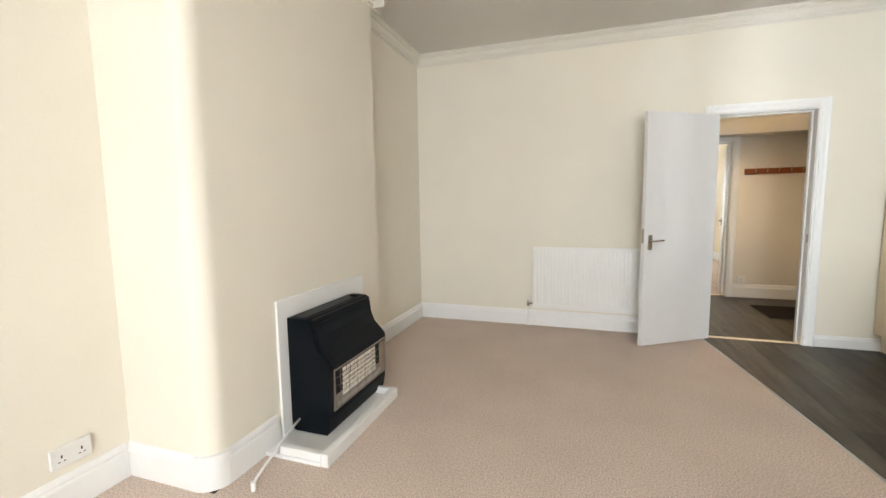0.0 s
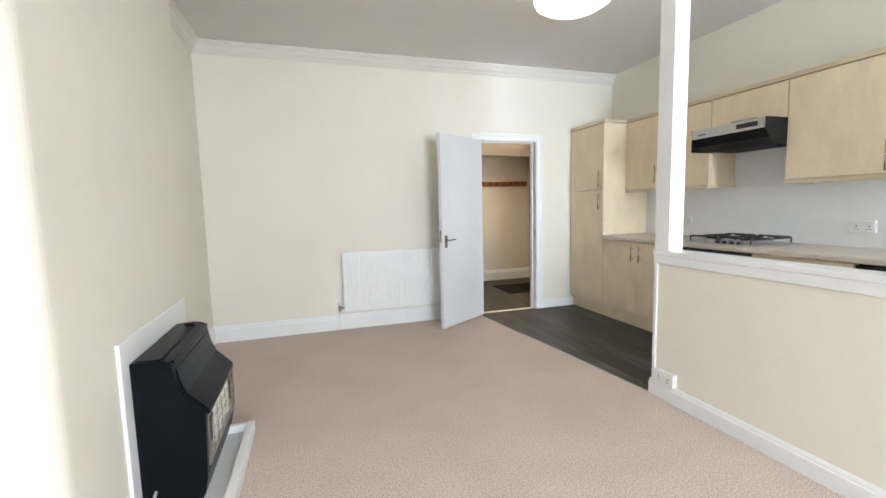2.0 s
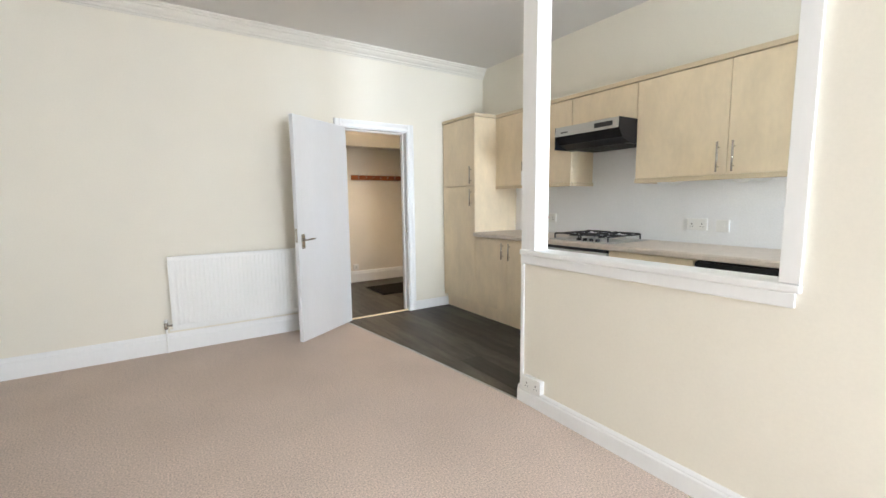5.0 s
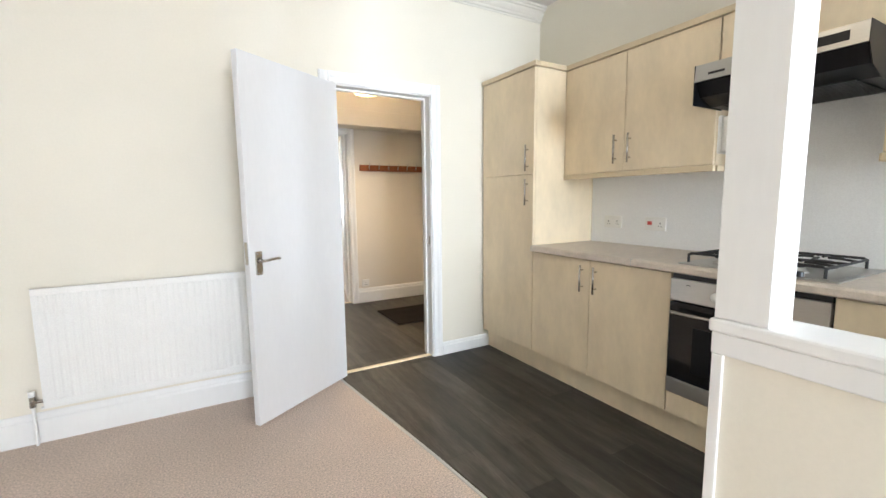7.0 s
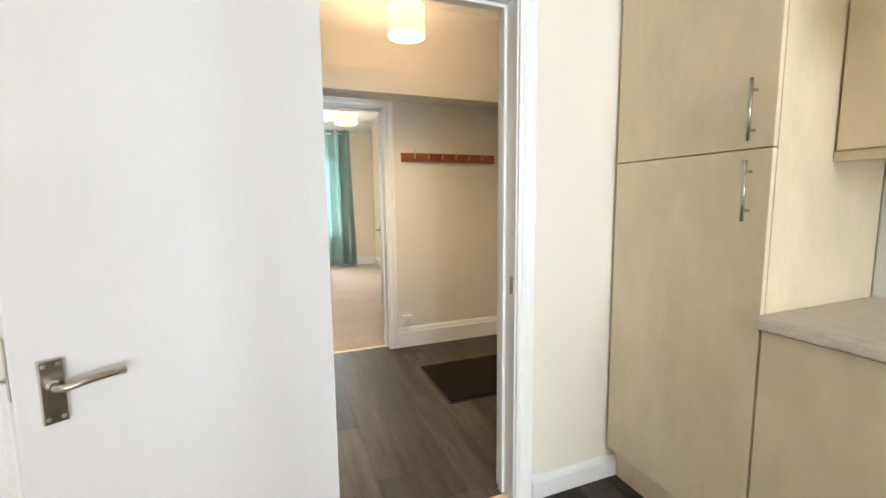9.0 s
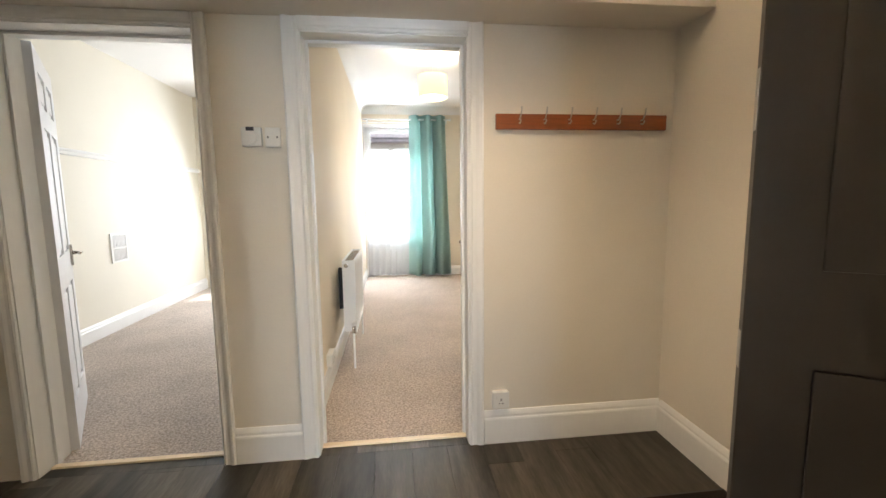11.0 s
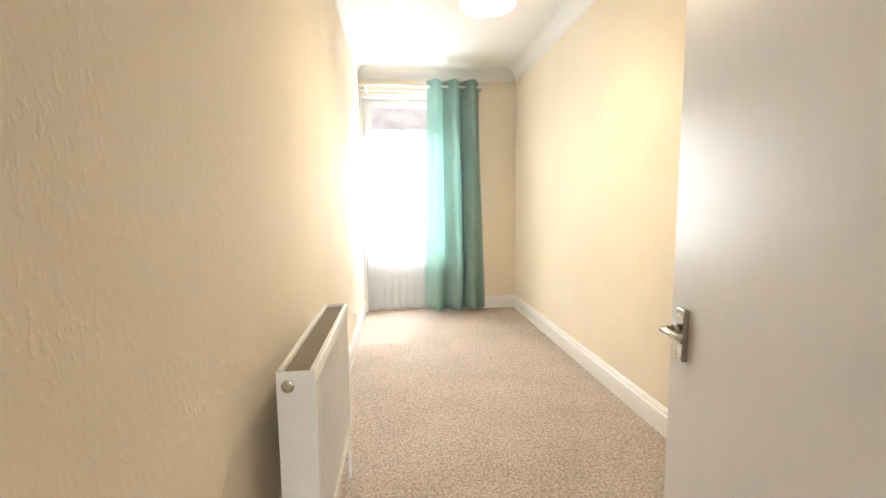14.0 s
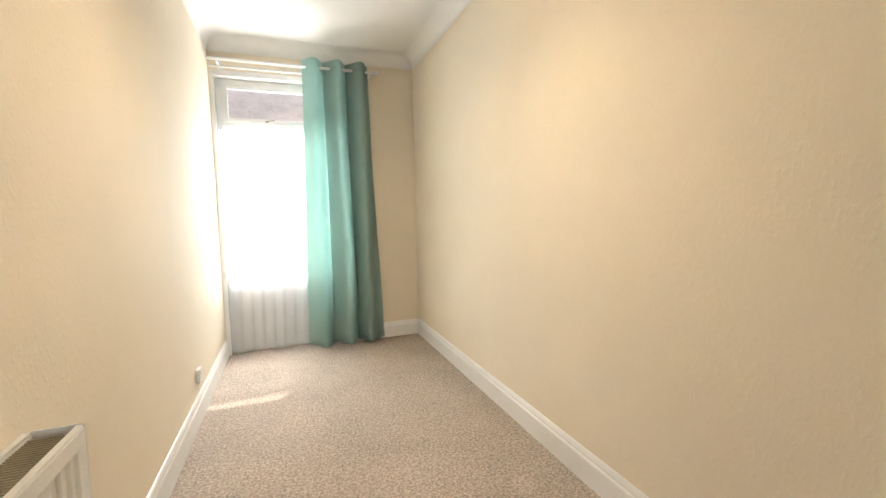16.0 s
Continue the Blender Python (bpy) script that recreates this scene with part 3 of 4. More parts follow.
# ---- radiators ----


def radiator(label, length, height, depth, m, double):
    """A pressed-steel panel radiator, its back to y = 0, its length along x, its foot at z = 0 of its own metres."""
    r = thing("radiator", label, "radiator", m)
    f = -depth
    pitch, prof = 0.0333, []
    n = int((length - 0.05) / pitch)
    x = 0.025
    prof = [(0.0, f)]
    for i in range(n):
        a = x + i * pitch
        prof += [(a, f), (a + 0.007, f + (0.005 if double else 0.0028)), (a + 0.021, f + (0.005 if double else 0.0028)), (a + 0.028, f)]
    prof += [(length, f), (length, f + 0.014), (0.0, f + 0.014)]
    part("front_panel", prism(prof, "z", 0.04, height - 0.035), RADPAINT, r, "fluted white enamelled panel")
    for z0, z1 in ((0.0, 0.04), (height - 0.035, height)):
        part("rim", boxes((0, f - 0.001, z0, length, f + 0.013, z1), bevel=0.003), RADPAINT, r)
    if double:
        part("back_panel", boxes((0, -0.085, 0.0, length, -0.072, height), bevel=0.003), RADPAINT, r)
        for x0 in (-0.0035, length + 0.0005):
            part("side_panel", boxes((x0, f - 0.0005, 0.01, x0 + 0.003, -0.072, height + 0.006), bevel=0.001), RADPAINT, r)
        bars = [(0.004, f, height, length - 0.004, f + 0.012, height + 0.006), (0.004, -0.084, height, length - 0.004, -0.072, height + 0.006)]
        k = int((length - 0.012) / 0.009)
        bars += [(0.006 + i * 0.009, f + 0.012, height - 0.030, 0.0098 + i * 0.009, -0.084, height - 0.004) for i in range(k)]
        part("top_rim", boxes(*bars[:2], bevel=0.001), RADPAINT, r)
        part("top_grille", boxes(*bars[2:]), GRILLE, r, "slotted top grille, slot shade painted into its brown bars")
        # Bracket coloured dark to sink into the shade behind the radiator.
        part("wall_bracket", boxes((0.33, -0.073, 0.1, 0.36, 0.0, height - 0.1)), JOINT_SHADE, r)
        # Dark block in place of the shade between the two panels.
        part("shade_block", boxes((0.01, f + 0.016, 0.03, length - 0.01, -0.087, height - 0.03)), JOINT_SHADE, r)
    else:
        part("top_seam", boxes((0.004, f + 0.013, height - 0.012, length - 0.004, f + 0.02, height - 0.004)), RADPAINT, r)
    for x0 in (() if double else (0.15, length - 0.15)):
        for zb in (0.10, height - 0.14):
            part("bracket", boxes((x0, f + 0.013, zb, x0 + 0.03, 0.0, zb + 0.04)), RADPAINT, r)
    for x0, s in ((0, -1), (length, 1)):
        part("valve", merged(tube([(x0, f + 0.02, 0.035), (x0 + s * 0.05, f + 0.02, 0.035)], 0.009), tube([(x0 + s * 0.045, f + 0.02, 0.01), (x0 + s * 0.045, f + 0.02, 0.065)], 0.013)), CHROME, r, "chrome radiator valve", smooth=True)
        part("cap", tube([(x0 + s * 0.045, f + 0.02, 0.065), (x0 + s * 0.045, f + 0.02, 0.09)], 0.014, 12), PLASTIC, r)
    return r


rl = radiator("long white single-panel radiator mounted on the end wall", 1.10, 0.615, 0.065, pose(-0.066, FAR, 0.20), False)
rb = radiator("white double-panel radiator with slotted grille on the bedroom wall", 0.72, 0.54, 0.165, pose(BL, 7.11, 0.265, 0, 0, 90), True)
part("pipe", tube([(-0.045, -0.045, 0.01), (-0.045, -0.045, -0.195)], 0.0075), RADPAINT, rl, "white painted pipe")
part("pipe", tube([(1.145, -0.045, 0.01), (1.145, -0.045, -0.195)], 0.0075), RADPAINT, rl, "white painted pipe")
part("pipe", tube([(-0.02, -0.025, -0.01), (0.5, -0.022, -0.012), (1.12, -0.025, -0.01)], 0.0075), RADPAINT, rl, "white painted pipe")
part("pipe", tube([(-0.045, -0.145, 0.01), (-0.045, -0.145, -0.262)], 0.008), RADPAINT, rb, "white painted pipe")
part("pipe", tube([(0.765, -0.145, 0.01), (0.765, -0.145, -0.262)], 0.008), RADPAINT, rb, "white painted pipe")
part("bleed_plug", moved(lathe([(0.016, 0), (0.016, 0.004), (0.011, 0.005), (0.010, 0.002)], 0, 0, 0, 18), Matrix.Translation((-0.0035, -0.10, 0.508)) @ Matrix.Rotation(-math.pi / 2, 4, "Y")), CHROME, rb, "chrome bleed plug")
part("air_cap", moved(lathe([(0.012, 0), (0.012, 0.003)], 0, 0, 0, 14), Matrix.Translation((1.10, -0.05, 0.56)) @ Matrix.Rotation(math.pi / 2, 4, "Y")), CHROME, rl)

# ---- gas heater, its board and hearth ----
BX = -1.10   # face of the chimney breast
hearth = thing("hearth", "low white painted hearth with a raised rim", "hearth", at=(-0.92, 1.7, 0))
part("slab", boxes((BX, 1.30, 0.0, -0.764, 2.09, 0.020), bevel=0.003), GLOSS, hearth)
part("rim", boxes((-0.7635, 1.302, 0.0, -0.722, 2.09, 0.066), bevel=0.004), GLOSS, hearth)
part("rim", boxes((-1.0, 2.06, 0.0205, -0.764, 2.0895, 0.064), bevel=0.004), GLOSS, hearth)
part("rim", boxes((-1.0, 1.3025, 0.0205, -0.764, 1.335, 0.064), bevel=0.004), GLOSS, hearth)
board = thing("heater_backboard", "flat white painted board behind the gas heater", "board", at=(BX, 1.88, 0.0205))
part("board", boxes((BX + 0.0005, 1.438, 0.0205, -1.0845, 2.33, 0.758), bevel=0.002), GLOSS, board)
heater = thing("gas_heater", "black gas heater with ceramic coals on a white hearth", "heater", at=(-0.95, 1.8, 0.0205))
HY0, HY1 = 1.508, 2.15
side_prof = [(-1.084, 0.045), (-1.084, 0.655), (-0.965, 0.655), (-0.945, 0.645), (-0.938, 0.625), (-0.928, 0.545), (-0.905, 0.485), (-0.855, 0.435), (-0.830, 0.405), (-0.828, 0.375), (-0.838, 0.12), (-0.852, 0.045), (-0.862, 0.028), (-1.06, 0.028)]
part("casing", prism(side_prof, "y", HY0, HY1), HEATER_BLACK, heater, "black enamelled sloping casing")
hood_prof = [(-0.936, 0.600), (-0.929, 0.600), (-0.918, 0.547), (-0.896, 0.490), (-0.847, 0.440), (-0.821, 0.408), (-0.819, 0.388), (-0.828, 0.388), (-0.8305, 0.405), (-0.8555, 0.435), (-0.9055, 0.485), (-0.9285, 0.545)]
part("hood", prism(hood_prof, "y", HY0 + 0.035, HY1 - 0.02), HEATER_BLACK, heater, "black raised hood panel")
for k in range(2):
    part("top_louvre", boxes((-0.950, HY0 + 0.02, 0.612 + k * 0.022, -0.928 + k * 0.004 - 0.008, HY1 - 0.012, 0.624 + k * 0.022), bevel=0.002), HEATER_BLACK, heater)
part("top_plate", boxes((-1.06, HY0 + 0.01, 0.6555, -0.975, HY1 - 0.01, 0.660), bevel=0.001), HEATER_BLACK, heater)
part("control_knob", boxes((-1.02, HY1 - 0.105, 0.660, -0.975, HY1 - 0.06, 0.674), bevel=0.004), HEATER_BLACK, heater)
part("foot", boxes((-1.05, HY0 + 0.03, 0.0205, -0.87, HY0 + 0.06, 0.0285)), HEATER_BLACK, heater)
part("foot", boxes((-1.05, HY1 - 0.14, 0.0205, -0.87, HY1 - 0.11, 0.0285)), HEATER_BLACK, heater)
WZ0, WZ1, WY0, WY1 = 0.155, 0.383, HY0 + 0.03, HY1 - 0.012
window_f = part("fire_window", boxes((-0.838, WY0, WZ0, -0.827, WY1, WZ0 + 0.010), (-0.834, WY0, WZ1 - 0.010, -0.823, WY1, WZ1), (-0.836, WY0, WZ0 + 0.01, -0.825, WY0 + 0.010, WZ1 - 0.01), (-0.836, WY1 - 0.010, WZ0 + 0.01, -0.825, WY1, WZ1 - 0.01)), BRONZE, heater, "smoked steel trim round the fire opening")
part("reflector", boxes((-0.8385, WY0 + 0.01, WZ0 + 0.01, -0.8335, WY1 - 0.01, WZ1 - 0.01)), BRONZE, window_f, "polished smoked reflector")
rnd = random.Random(2)
for k in range(9):
    for j in range(6):
        y0, z0 = WY0 + 0.085 + k * 0.0425, WZ0 + 0.055 + j * 0.0265
        part("coal", boxes((-0.834, y0 + 0.002, z0, -0.8275 + rnd.random() * 0.003, y0 + 0.036 + rnd.random() * 0.004, z0 + 0.021), bevel=0.002, seg=1), CERAMIC, window_f)
part("lower_tray", boxes((-0.835, WY0 + 0.03, WZ0 + 0.012, -0.826, WY1 - 0.08, WZ0 + 0.045), bevel=0.002), STEEL, window_f)
for z in (0.20, 0.245, 0.29, 0.335):
    part("guard_bar", tube([(-0.828, WY0 + 0.005, z), (-0.818, WY0 + 0.05, z), (-0.818, WY1 - 0.12, z), (-0.826, WY1 - 0.08, z)], 0.0013, 6), CHROME, window_f)
for k in range(6):
    y = WY0 + 0.045 + k * 0.09
    part("guard_bar", tube([(-0.8175, y, WZ0 + 0.008), (-0.8175, y, WZ1 - 0.006)], 0.0013, 6), CHROME, window_f)
part("side_mirror", boxes((-0.834, WY1 - 0.085, WZ0 + 0.012, -0.8285, WY1 - 0.012, WZ1 - 0.012), bevel=0.001), CHROME, window_f, "bright metal side reflector")
pipe = thing("gas_pipe", "white painted gas pipe along the skirting to the heater", "pipe", at=(-1.08, 1.1, 0))
part("run", tube([(-0.95, 1.07, 0.0), (-0.95, 1.07, 0.03), (-0.955, 1.10, 0.042), (-1.02, 1.40, 0.085), (-1.04, 1.55, 0.10)], 0.007), GLOSS, pipe, smooth=True)
part("elbow", tube([(-0.95, 1.07, 0.0), (-0.95, 1.07, 0.04)], 0.011), GLOSS, pipe)

# ---- sockets, switches ----


def socket(label, m, gangs=2, red=False, blank=False, box=0.03):
    """A white socket plate, its back to y = 0 and its face to -y, its middle at its own origin."""
    s = thing("wall_socket" if not blank else "switch_plate", label, "socket" if not blank else "switch", m)
    w = 0.073 if gangs == 2 else 0.043
    part("back_box", boxes((-w + 0.003, -box, -0.040, w - 0.003, 0, 0.040), bevel=0.003), PLASTIC, s)
    part("face_plate", boxes((-w, -box - 0.009, -0.043, w, -box, 0.043), bevel=0.003), PLASTIC, s)
    f = -box - 0.009
    if blank:
        part("rocker", boxes((-0.012, f - 0.003, -0.014, 0.012, f, 0.014), bevel=0.001), PLASTIC, s)
        return s
    for g in range(gangs):
        c = 0 if gangs == 1 else (-0.036 if g == 0 else 0.036)
        if red and g == 0:
            part("rocker", boxes((c - 0.016, f - 0.003, -0.008, c + 0.016, f, 0.016), bevel=0.001), RED, s, "red rocker switch")
            continue
        part("pin_hole", boxes((c - 0.003, f - 0.0006, -0.002, c + 0.003, f + 0.001, 0.010), (c - 0.013, f - 0.0006, -0.018, c - 0.005, f + 0.001, -0.014), (c + 0.005, f - 0.0006, -0.018, c + 0.013, f + 0.001, -0.014)), DARK, s)
        part("rocker", boxes((c - 0.007 + (0.018 if g else -0.018), f - 0.003, 0.012, c + 0.007 + (0.018 if g else -0.018), f, 0.034), bevel=0.001), PLASTIC, s)
    return s


FACE_PX, FACE_NX = 90, -90   # plates that face +x or -x
socket("white double socket on the alcove wall above the skirting", pose(-1.60, 0.76, 0.245, 0, 0, FACE_PX), box=0.012)
socket("white double socket low on the half wall", pose(1.74, 1.575, 0.15, 0, 0, FACE_NX))
socket("white double socket on the kitchen wall over the worktop", pose(KX - 0.006, 3.19, 1.062, 0, 0, FACE_NX), box=0.006)
socket("white cooker switch and socket with a red rocker", pose(KX - 0.006, 2.865, 1.06, 0, 0, FACE_NX), red=True, box=0.006)
socket("white double socket on the kitchen wall over the worktop", pose(KX - 0.006, 1.435, 1.05, 0, 0, FACE_NX), box=0.006)
socket("white fused switch on the kitchen wall over the worktop", pose(KX - 0.006, 1.26, 1.045, 0, 0, FACE_NX), 1, blank=True, box=0.006)
socket("white light switch on the end of the partition post", pose(1.79, 1.695, 1.375, 0, 0, 180), 1, blank=True, box=0.022)
socket("white single socket low on the hall wall", pose(2.345, HF, 0.24, 0, 0, 0), 1, box=0.026)
socket("white double socket low on the bedroom wall by the radiator", pose(BL, 6.76, 0.21, 0, 0, FACE_PX))
socket("white single socket low on the bedroom wall", pose(BL, 9.66, 0.27, 0, 0, FACE_PX), 1, box=0.012)
socket("white double socket low on the side bedroom wall", pose(-0.91, 7.76, 0.195, 0, 0, FACE_PX))

# ---- trim of the partition opening ----
structure("window_sill_partition", merged(boxes((1.720, 0.36, 0.92, 1.862, 1.705, 0.952), bevel=0.007), boxes((1.727, 0.375, 0.868, 1.7395, 1.699, 0.92), bevel=0.003), boxes((1.8405, 0.375, 0.868, 1.852, 1.69, 0.92), bevel=0.003)), GLOSS, "white gloss ledge along the top of the half wall", "ledge")
structure("trim_partition_post", merged(boxes((1.729, 1.672, 0.107, 1.7395, 1.697, 0.867), bevel=0.002), boxes((1.744, 1.5865, 0.953, 1.836, 1.5895, HC)), boxes((1.73, 1.5865, 0.953, 1.7395, 1.697, HC), bevel=0.002)), GLOSS, "white gloss trim on the partition post", "trim")
structure("trim_partition_jamb", merged(boxes((1.744, 0.4205, 0.953, 1.836, 0.4235, HC)), boxes((1.722, 0.362, 0.953, 1.7395, 0.4235, HC), bevel=0.003)), GLOSS, "white gloss trim round the partition opening", "trim")

# ---- kitchen: units along the side wall, fronts facing -x ----
structure("trim_splashback", boxes((KX - 0.006, BACK, 0.905, KX - 0.0005, 3.39, 2.16)), BACKSPLASH, "white painted wall behind the worktop and wall units", "splashback")
FX, WX, DT = 2.68, 2.965, 0.018   # fronts of base and wall units, door thickness


def bar_handle(door, x, y, z, length, upright=True):
    h = length / 2
    a, b = ((y, z - h), (y, z + h)) if upright else ((y - h, z), (y + h, z))
    bar = part("handle", tube([(x - 0.028, *a), (x - 0.028, *b)], 0.006, 10), CHROME, door, "satin steel bar handle", smooth=True)
    for s in (0.18, 0.82):
        yy, zz = a[0] + s * (b[0] - a[0]), a[1] + s * (b[1] - a[1])
        part("handle_post", tube([(x, yy, zz), (x - 0.028, yy, zz)], 0.005, 8), CHROME, bar)


def cabinet(name, label, x, y0, y1, z0, z1, fronts, group="", open_front=False):
    """A unit against the side wall from y0 to y1. fronts: (y0, y1, z0, z1, handle (y, z, length, upright) or None)."""
    c = thing(name, label, "cabinet", at=(0.5 * (x + KX), 0.5 * (y0 + y1), z0), group=group)
    t = 0.016
    bx = x + DT + 0.002
    for piece, dims in (("side_panel", (bx, y0 + 0.001, z0, KX - 0.008, y0 + t, z1)), ("side_panel", (bx, y1 - t, z0, KX - 0.008, y1 - 0.001, z1)), ("bottom_panel", (bx, y0 + t, z0, KX - 0.008, y1 - t, z0 + t)),
                        ("top_panel", (bx, y0 + t, z1 - t, KX - 0.008, y1 - t, z1)), ("back_panel", (KX - 0.02, y0 + t, z0 + t, KX - 0.008, y1 - t, z1 - t))):
        part(piece, boxes(dims), MAPLE, c)
    for a, b, za, zb, handle in fronts:
        d = part("cabinet_door" if zb - za > 0.25 else "drawer_front", boxes((x, a + 0.002, za, x + DT, b - 0.002, zb), bevel=0.0012), MAPLE, c)
        if handle:
            bar_handle(d, x, *handle)
    return c


TALLY = (3.392, 3.988)
cabinet("tall_cabinet", "tall pale maple larder cabinet with two doors", FX, *TALLY, 0.15, 2.105,
        [(*TALLY, 0.152, 1.397, (3.45, 1.275, 0.18, True)), (*TALLY, 1.401, 2.103, (3.45, 1.51, 0.18, True))])
cabinet("base_cabinet", "pale maple double base cabinet under the worktop", FX, 2.385, 3.39, 0.15, 0.868,
        [(2.888, 3.388, 0.152, 0.862, (2.94, 0.75, 0.16, True)), (2.387, 2.888, 0.152, 0.862, (2.84, 0.75, 0.16, True))], "base units")
cabinet("drawer_cabinet", "pale maple drawer unit beside the oven", FX, 1.165, 1.772, 0.15, 0.868,
        [(1.167, 1.770, 0.152, 0.718, (1.72, 0.62, 0.16, True)), (1.167, 1.770, 0.722, 0.862, (1.468, 0.81, 0.20, False))], "base units")
cabinet("base_cabinet", "pale maple base cabinet at the end of the run", FX, BACK + 0.01, 0.54, 0.15, 0.868,
        [(BACK + 0.012, -0.70, 0.152, 0.862, None), (-0.70, 0.0, 0.152, 0.862, None), (0.0, 0.538, 0.152, 0.862, None)], "base units")
cabinet("wall_cabinet", "pale maple double wall cabinet with bar handles", WX, 2.375, 3.39, 1.395, 2.105,
        [(2.905, 3.388, 1.397, 2.103, (2.96, 1.53, 0.175, True)), (2.377, 2.905, 1.397, 2.103, (2.86, 1.53, 0.175, True))], "wall units")
cabinet("wall_cabinet", "short pale maple cabinet over the cooker hood", WX, 1.767, 2.375, 1.845, 2.105,
        [(1.769, 2.373, 1.847, 2.103, (2.07, 1.875, 0.20, False))], "wall units")
cabinet("wall_cabinet", "pale maple double wall cabinet with bar handles", WX, 0.53, 1.767, 1.395, 2.105,
        [(1.14, 1.765, 1.397, 2.103, (1.19, 1.505, 0.19, True)), (0.532, 1.14, 1.397, 2.103, (1.10, 1.505, 0.19, True))], "wall units")
# cornice strips over and pelmets under the units
top = thing("cabinet_cornice", "pale maple cornice strip along the tops of the units", "cornice strip", at=(2.95, 2.3, 2.107))
part("strip", boxes((FX - 0.012, 3.375, 2.108, FX + 0.03, 3.99, 2.14), bevel=0.003), MAPLE_EDGE, top)
part("strip", boxes((FX + 0.03, 3.375, 2.108, WX - 0.012, 3.40, 2.14), bevel=0.003), MAPLE_EDGE, top)
part("strip", boxes((WX - 0.012, 0.53, 2.108, WX + 0.03, 3.40, 2.14), bevel=0.003), MAPLE_EDGE, top)
for y0, y1 in ((2.375, 3.39), (0.53, 1.767)):
    pel = thing("cabinet_pelmet", "pale maple light pelmet under the wall cabinets", "pelmet", at=(WX, 0.5 * (y0 + y1), 1.362))
    part("front_strip", boxes((WX - 0.004, y0, 1.362, WX + 0.02, y1, 1.393), bevel=0.003), MAPLE_EDGE, pel)
    side = y0 if y0 > 2 else y1
    part("side_strip", boxes((WX + 0.02, side - 0.01, 1.362, KX - 0.008, side + 0.01, 1.393), bevel=0.002), MAPLE_EDGE, pel)
pl = thing("plinth", "pale maple plinth board below the base units", "plinth", at=(2.735, 2, 0))
part("board", boxes((2.735, 1.165, 0.001, 2.75, 3.99, 0.149)), MAPLE, pl)
part("board", boxes((2.735, BACK, 0.001, 2.75, 0.54, 0.149)), MAPLE, pl)

wt = thing("worktop", "beige stone-pattern laminate worktop with a rounded edge", "worktop", at=(2.95, 2.0, 0.87))
nose = [(2.655, 0.876), (2.657, 0.871), (2.662, 0.869), (KX - 0.008, 0.869), (KX - 0.008, 0.909), (2.672, 0.909), (2.662, 0.906), (2.656, 0.898)]
part("top_slab", prism(nose, "y", 2.602, 3.39), WORKTOP, wt)
part("top_slab", prism(nose, "y", BACK + 0.01, 2.598), WORKTOP, wt)
part("joint_strip", boxes((2.656, 2.598, 0.87, KX - 0.01, 2.602, 0.9085)), STEEL, wt, "thin metal worktop joint")

# oven
OV0, OV1 = 1.776, 2.381
ov = thing("oven", "built-in steel oven with a black glass door", "oven", at=(FX, 2.08, 0.15))
part("body", boxes((FX + 0.02, OV0, 0.15, KX - 0.01, OV1, 0.866)), DARK, ov)
part("base_panel", boxes((FX, OV0, 0.152, FX + 0.018, OV1, 0.262), bevel=0.001), MAPLE, ov, "pale maple panel below the oven")
part("vent_gap", boxes((FX + 0.004, OV0, 0.842, FX + 0.02, OV1, 0.864)), DARK, ov)
panel = part("control_panel", boxes((FX - 0.012, OV0, 0.735, FX + 0.02, OV1, 0.842), bevel=0.003), STEEL, ov, "brushed steel control panel")
for y in (2.165, 1.985):
    part("knob", moved(lathe([(0.022, 0), (0.022, 0.014), (0.018, 0.02), (0.005, 0.021)], 0, 0, 0, 24), Matrix.Translation((FX - 0.012, y, 0.785)) @ Matrix.Rotation(-math.pi / 2, 4, "Y")), PLASTIC, panel, "pale oven knob", smooth=True)
part("display", boxes((FX - 0.0135, 2.035, 0.77, FX - 0.012, 2.108, 0.803)), BLACK_GLASS, panel, "dark oven clock display")
part("logo", boxes((FX - 0.0128, 2.285, 0.815, FX - 0.012, 2.305, 0.819)), DARK, panel)
od = part("oven_door", boxes((FX - 0.014, OV0 + 0.002, 0.345, FX + 0.018, OV1 - 0.002, 0.728), bevel=0.003), BLACK_GLASS, ov, "black glass oven door")
part("window", boxes((FX - 0.0152, OV0 + 0.10, 0.40, FX - 0.0142, OV1 - 0.12, 0.62)), BLACK_ENAMEL, od)
part("lower_band", boxes((FX - 0.0145, OV0 + 0.002, 0.268, FX + 0.018, OV1 - 0.002, 0.343), bevel=0.003), STEEL, ov, "brushed steel lower band")
h = part("oven_handle", tube([(FX - 0.052, OV0 + 0.03, 0.685), (FX - 0.052, OV1 - 0.03, 0.685)], 0.009, 12), CHROME, od, "steel bar handle", smooth=True)
for y in (OV0 + 0.07, OV1 - 0.07):
    part("handle_post", tube([(FX - 0.014, y, 0.685), (FX - 0.052, y, 0.685)], 0.007, 8), CHROME, h)

# hob
hob = thing("gas_hob", "steel gas hob with four black iron pan supports", "hob", at=(2.95, 2.07, 0.909))
part("tray", merged(boxes((2.70, 1.77, 0.9095, 3.20, 2.37, 0.916), bevel=0.003), boxes((2.72, 1.79, 0.916, 3.18, 2.35, 0.9175))), STEEL, hob, "polished steel hob tray")
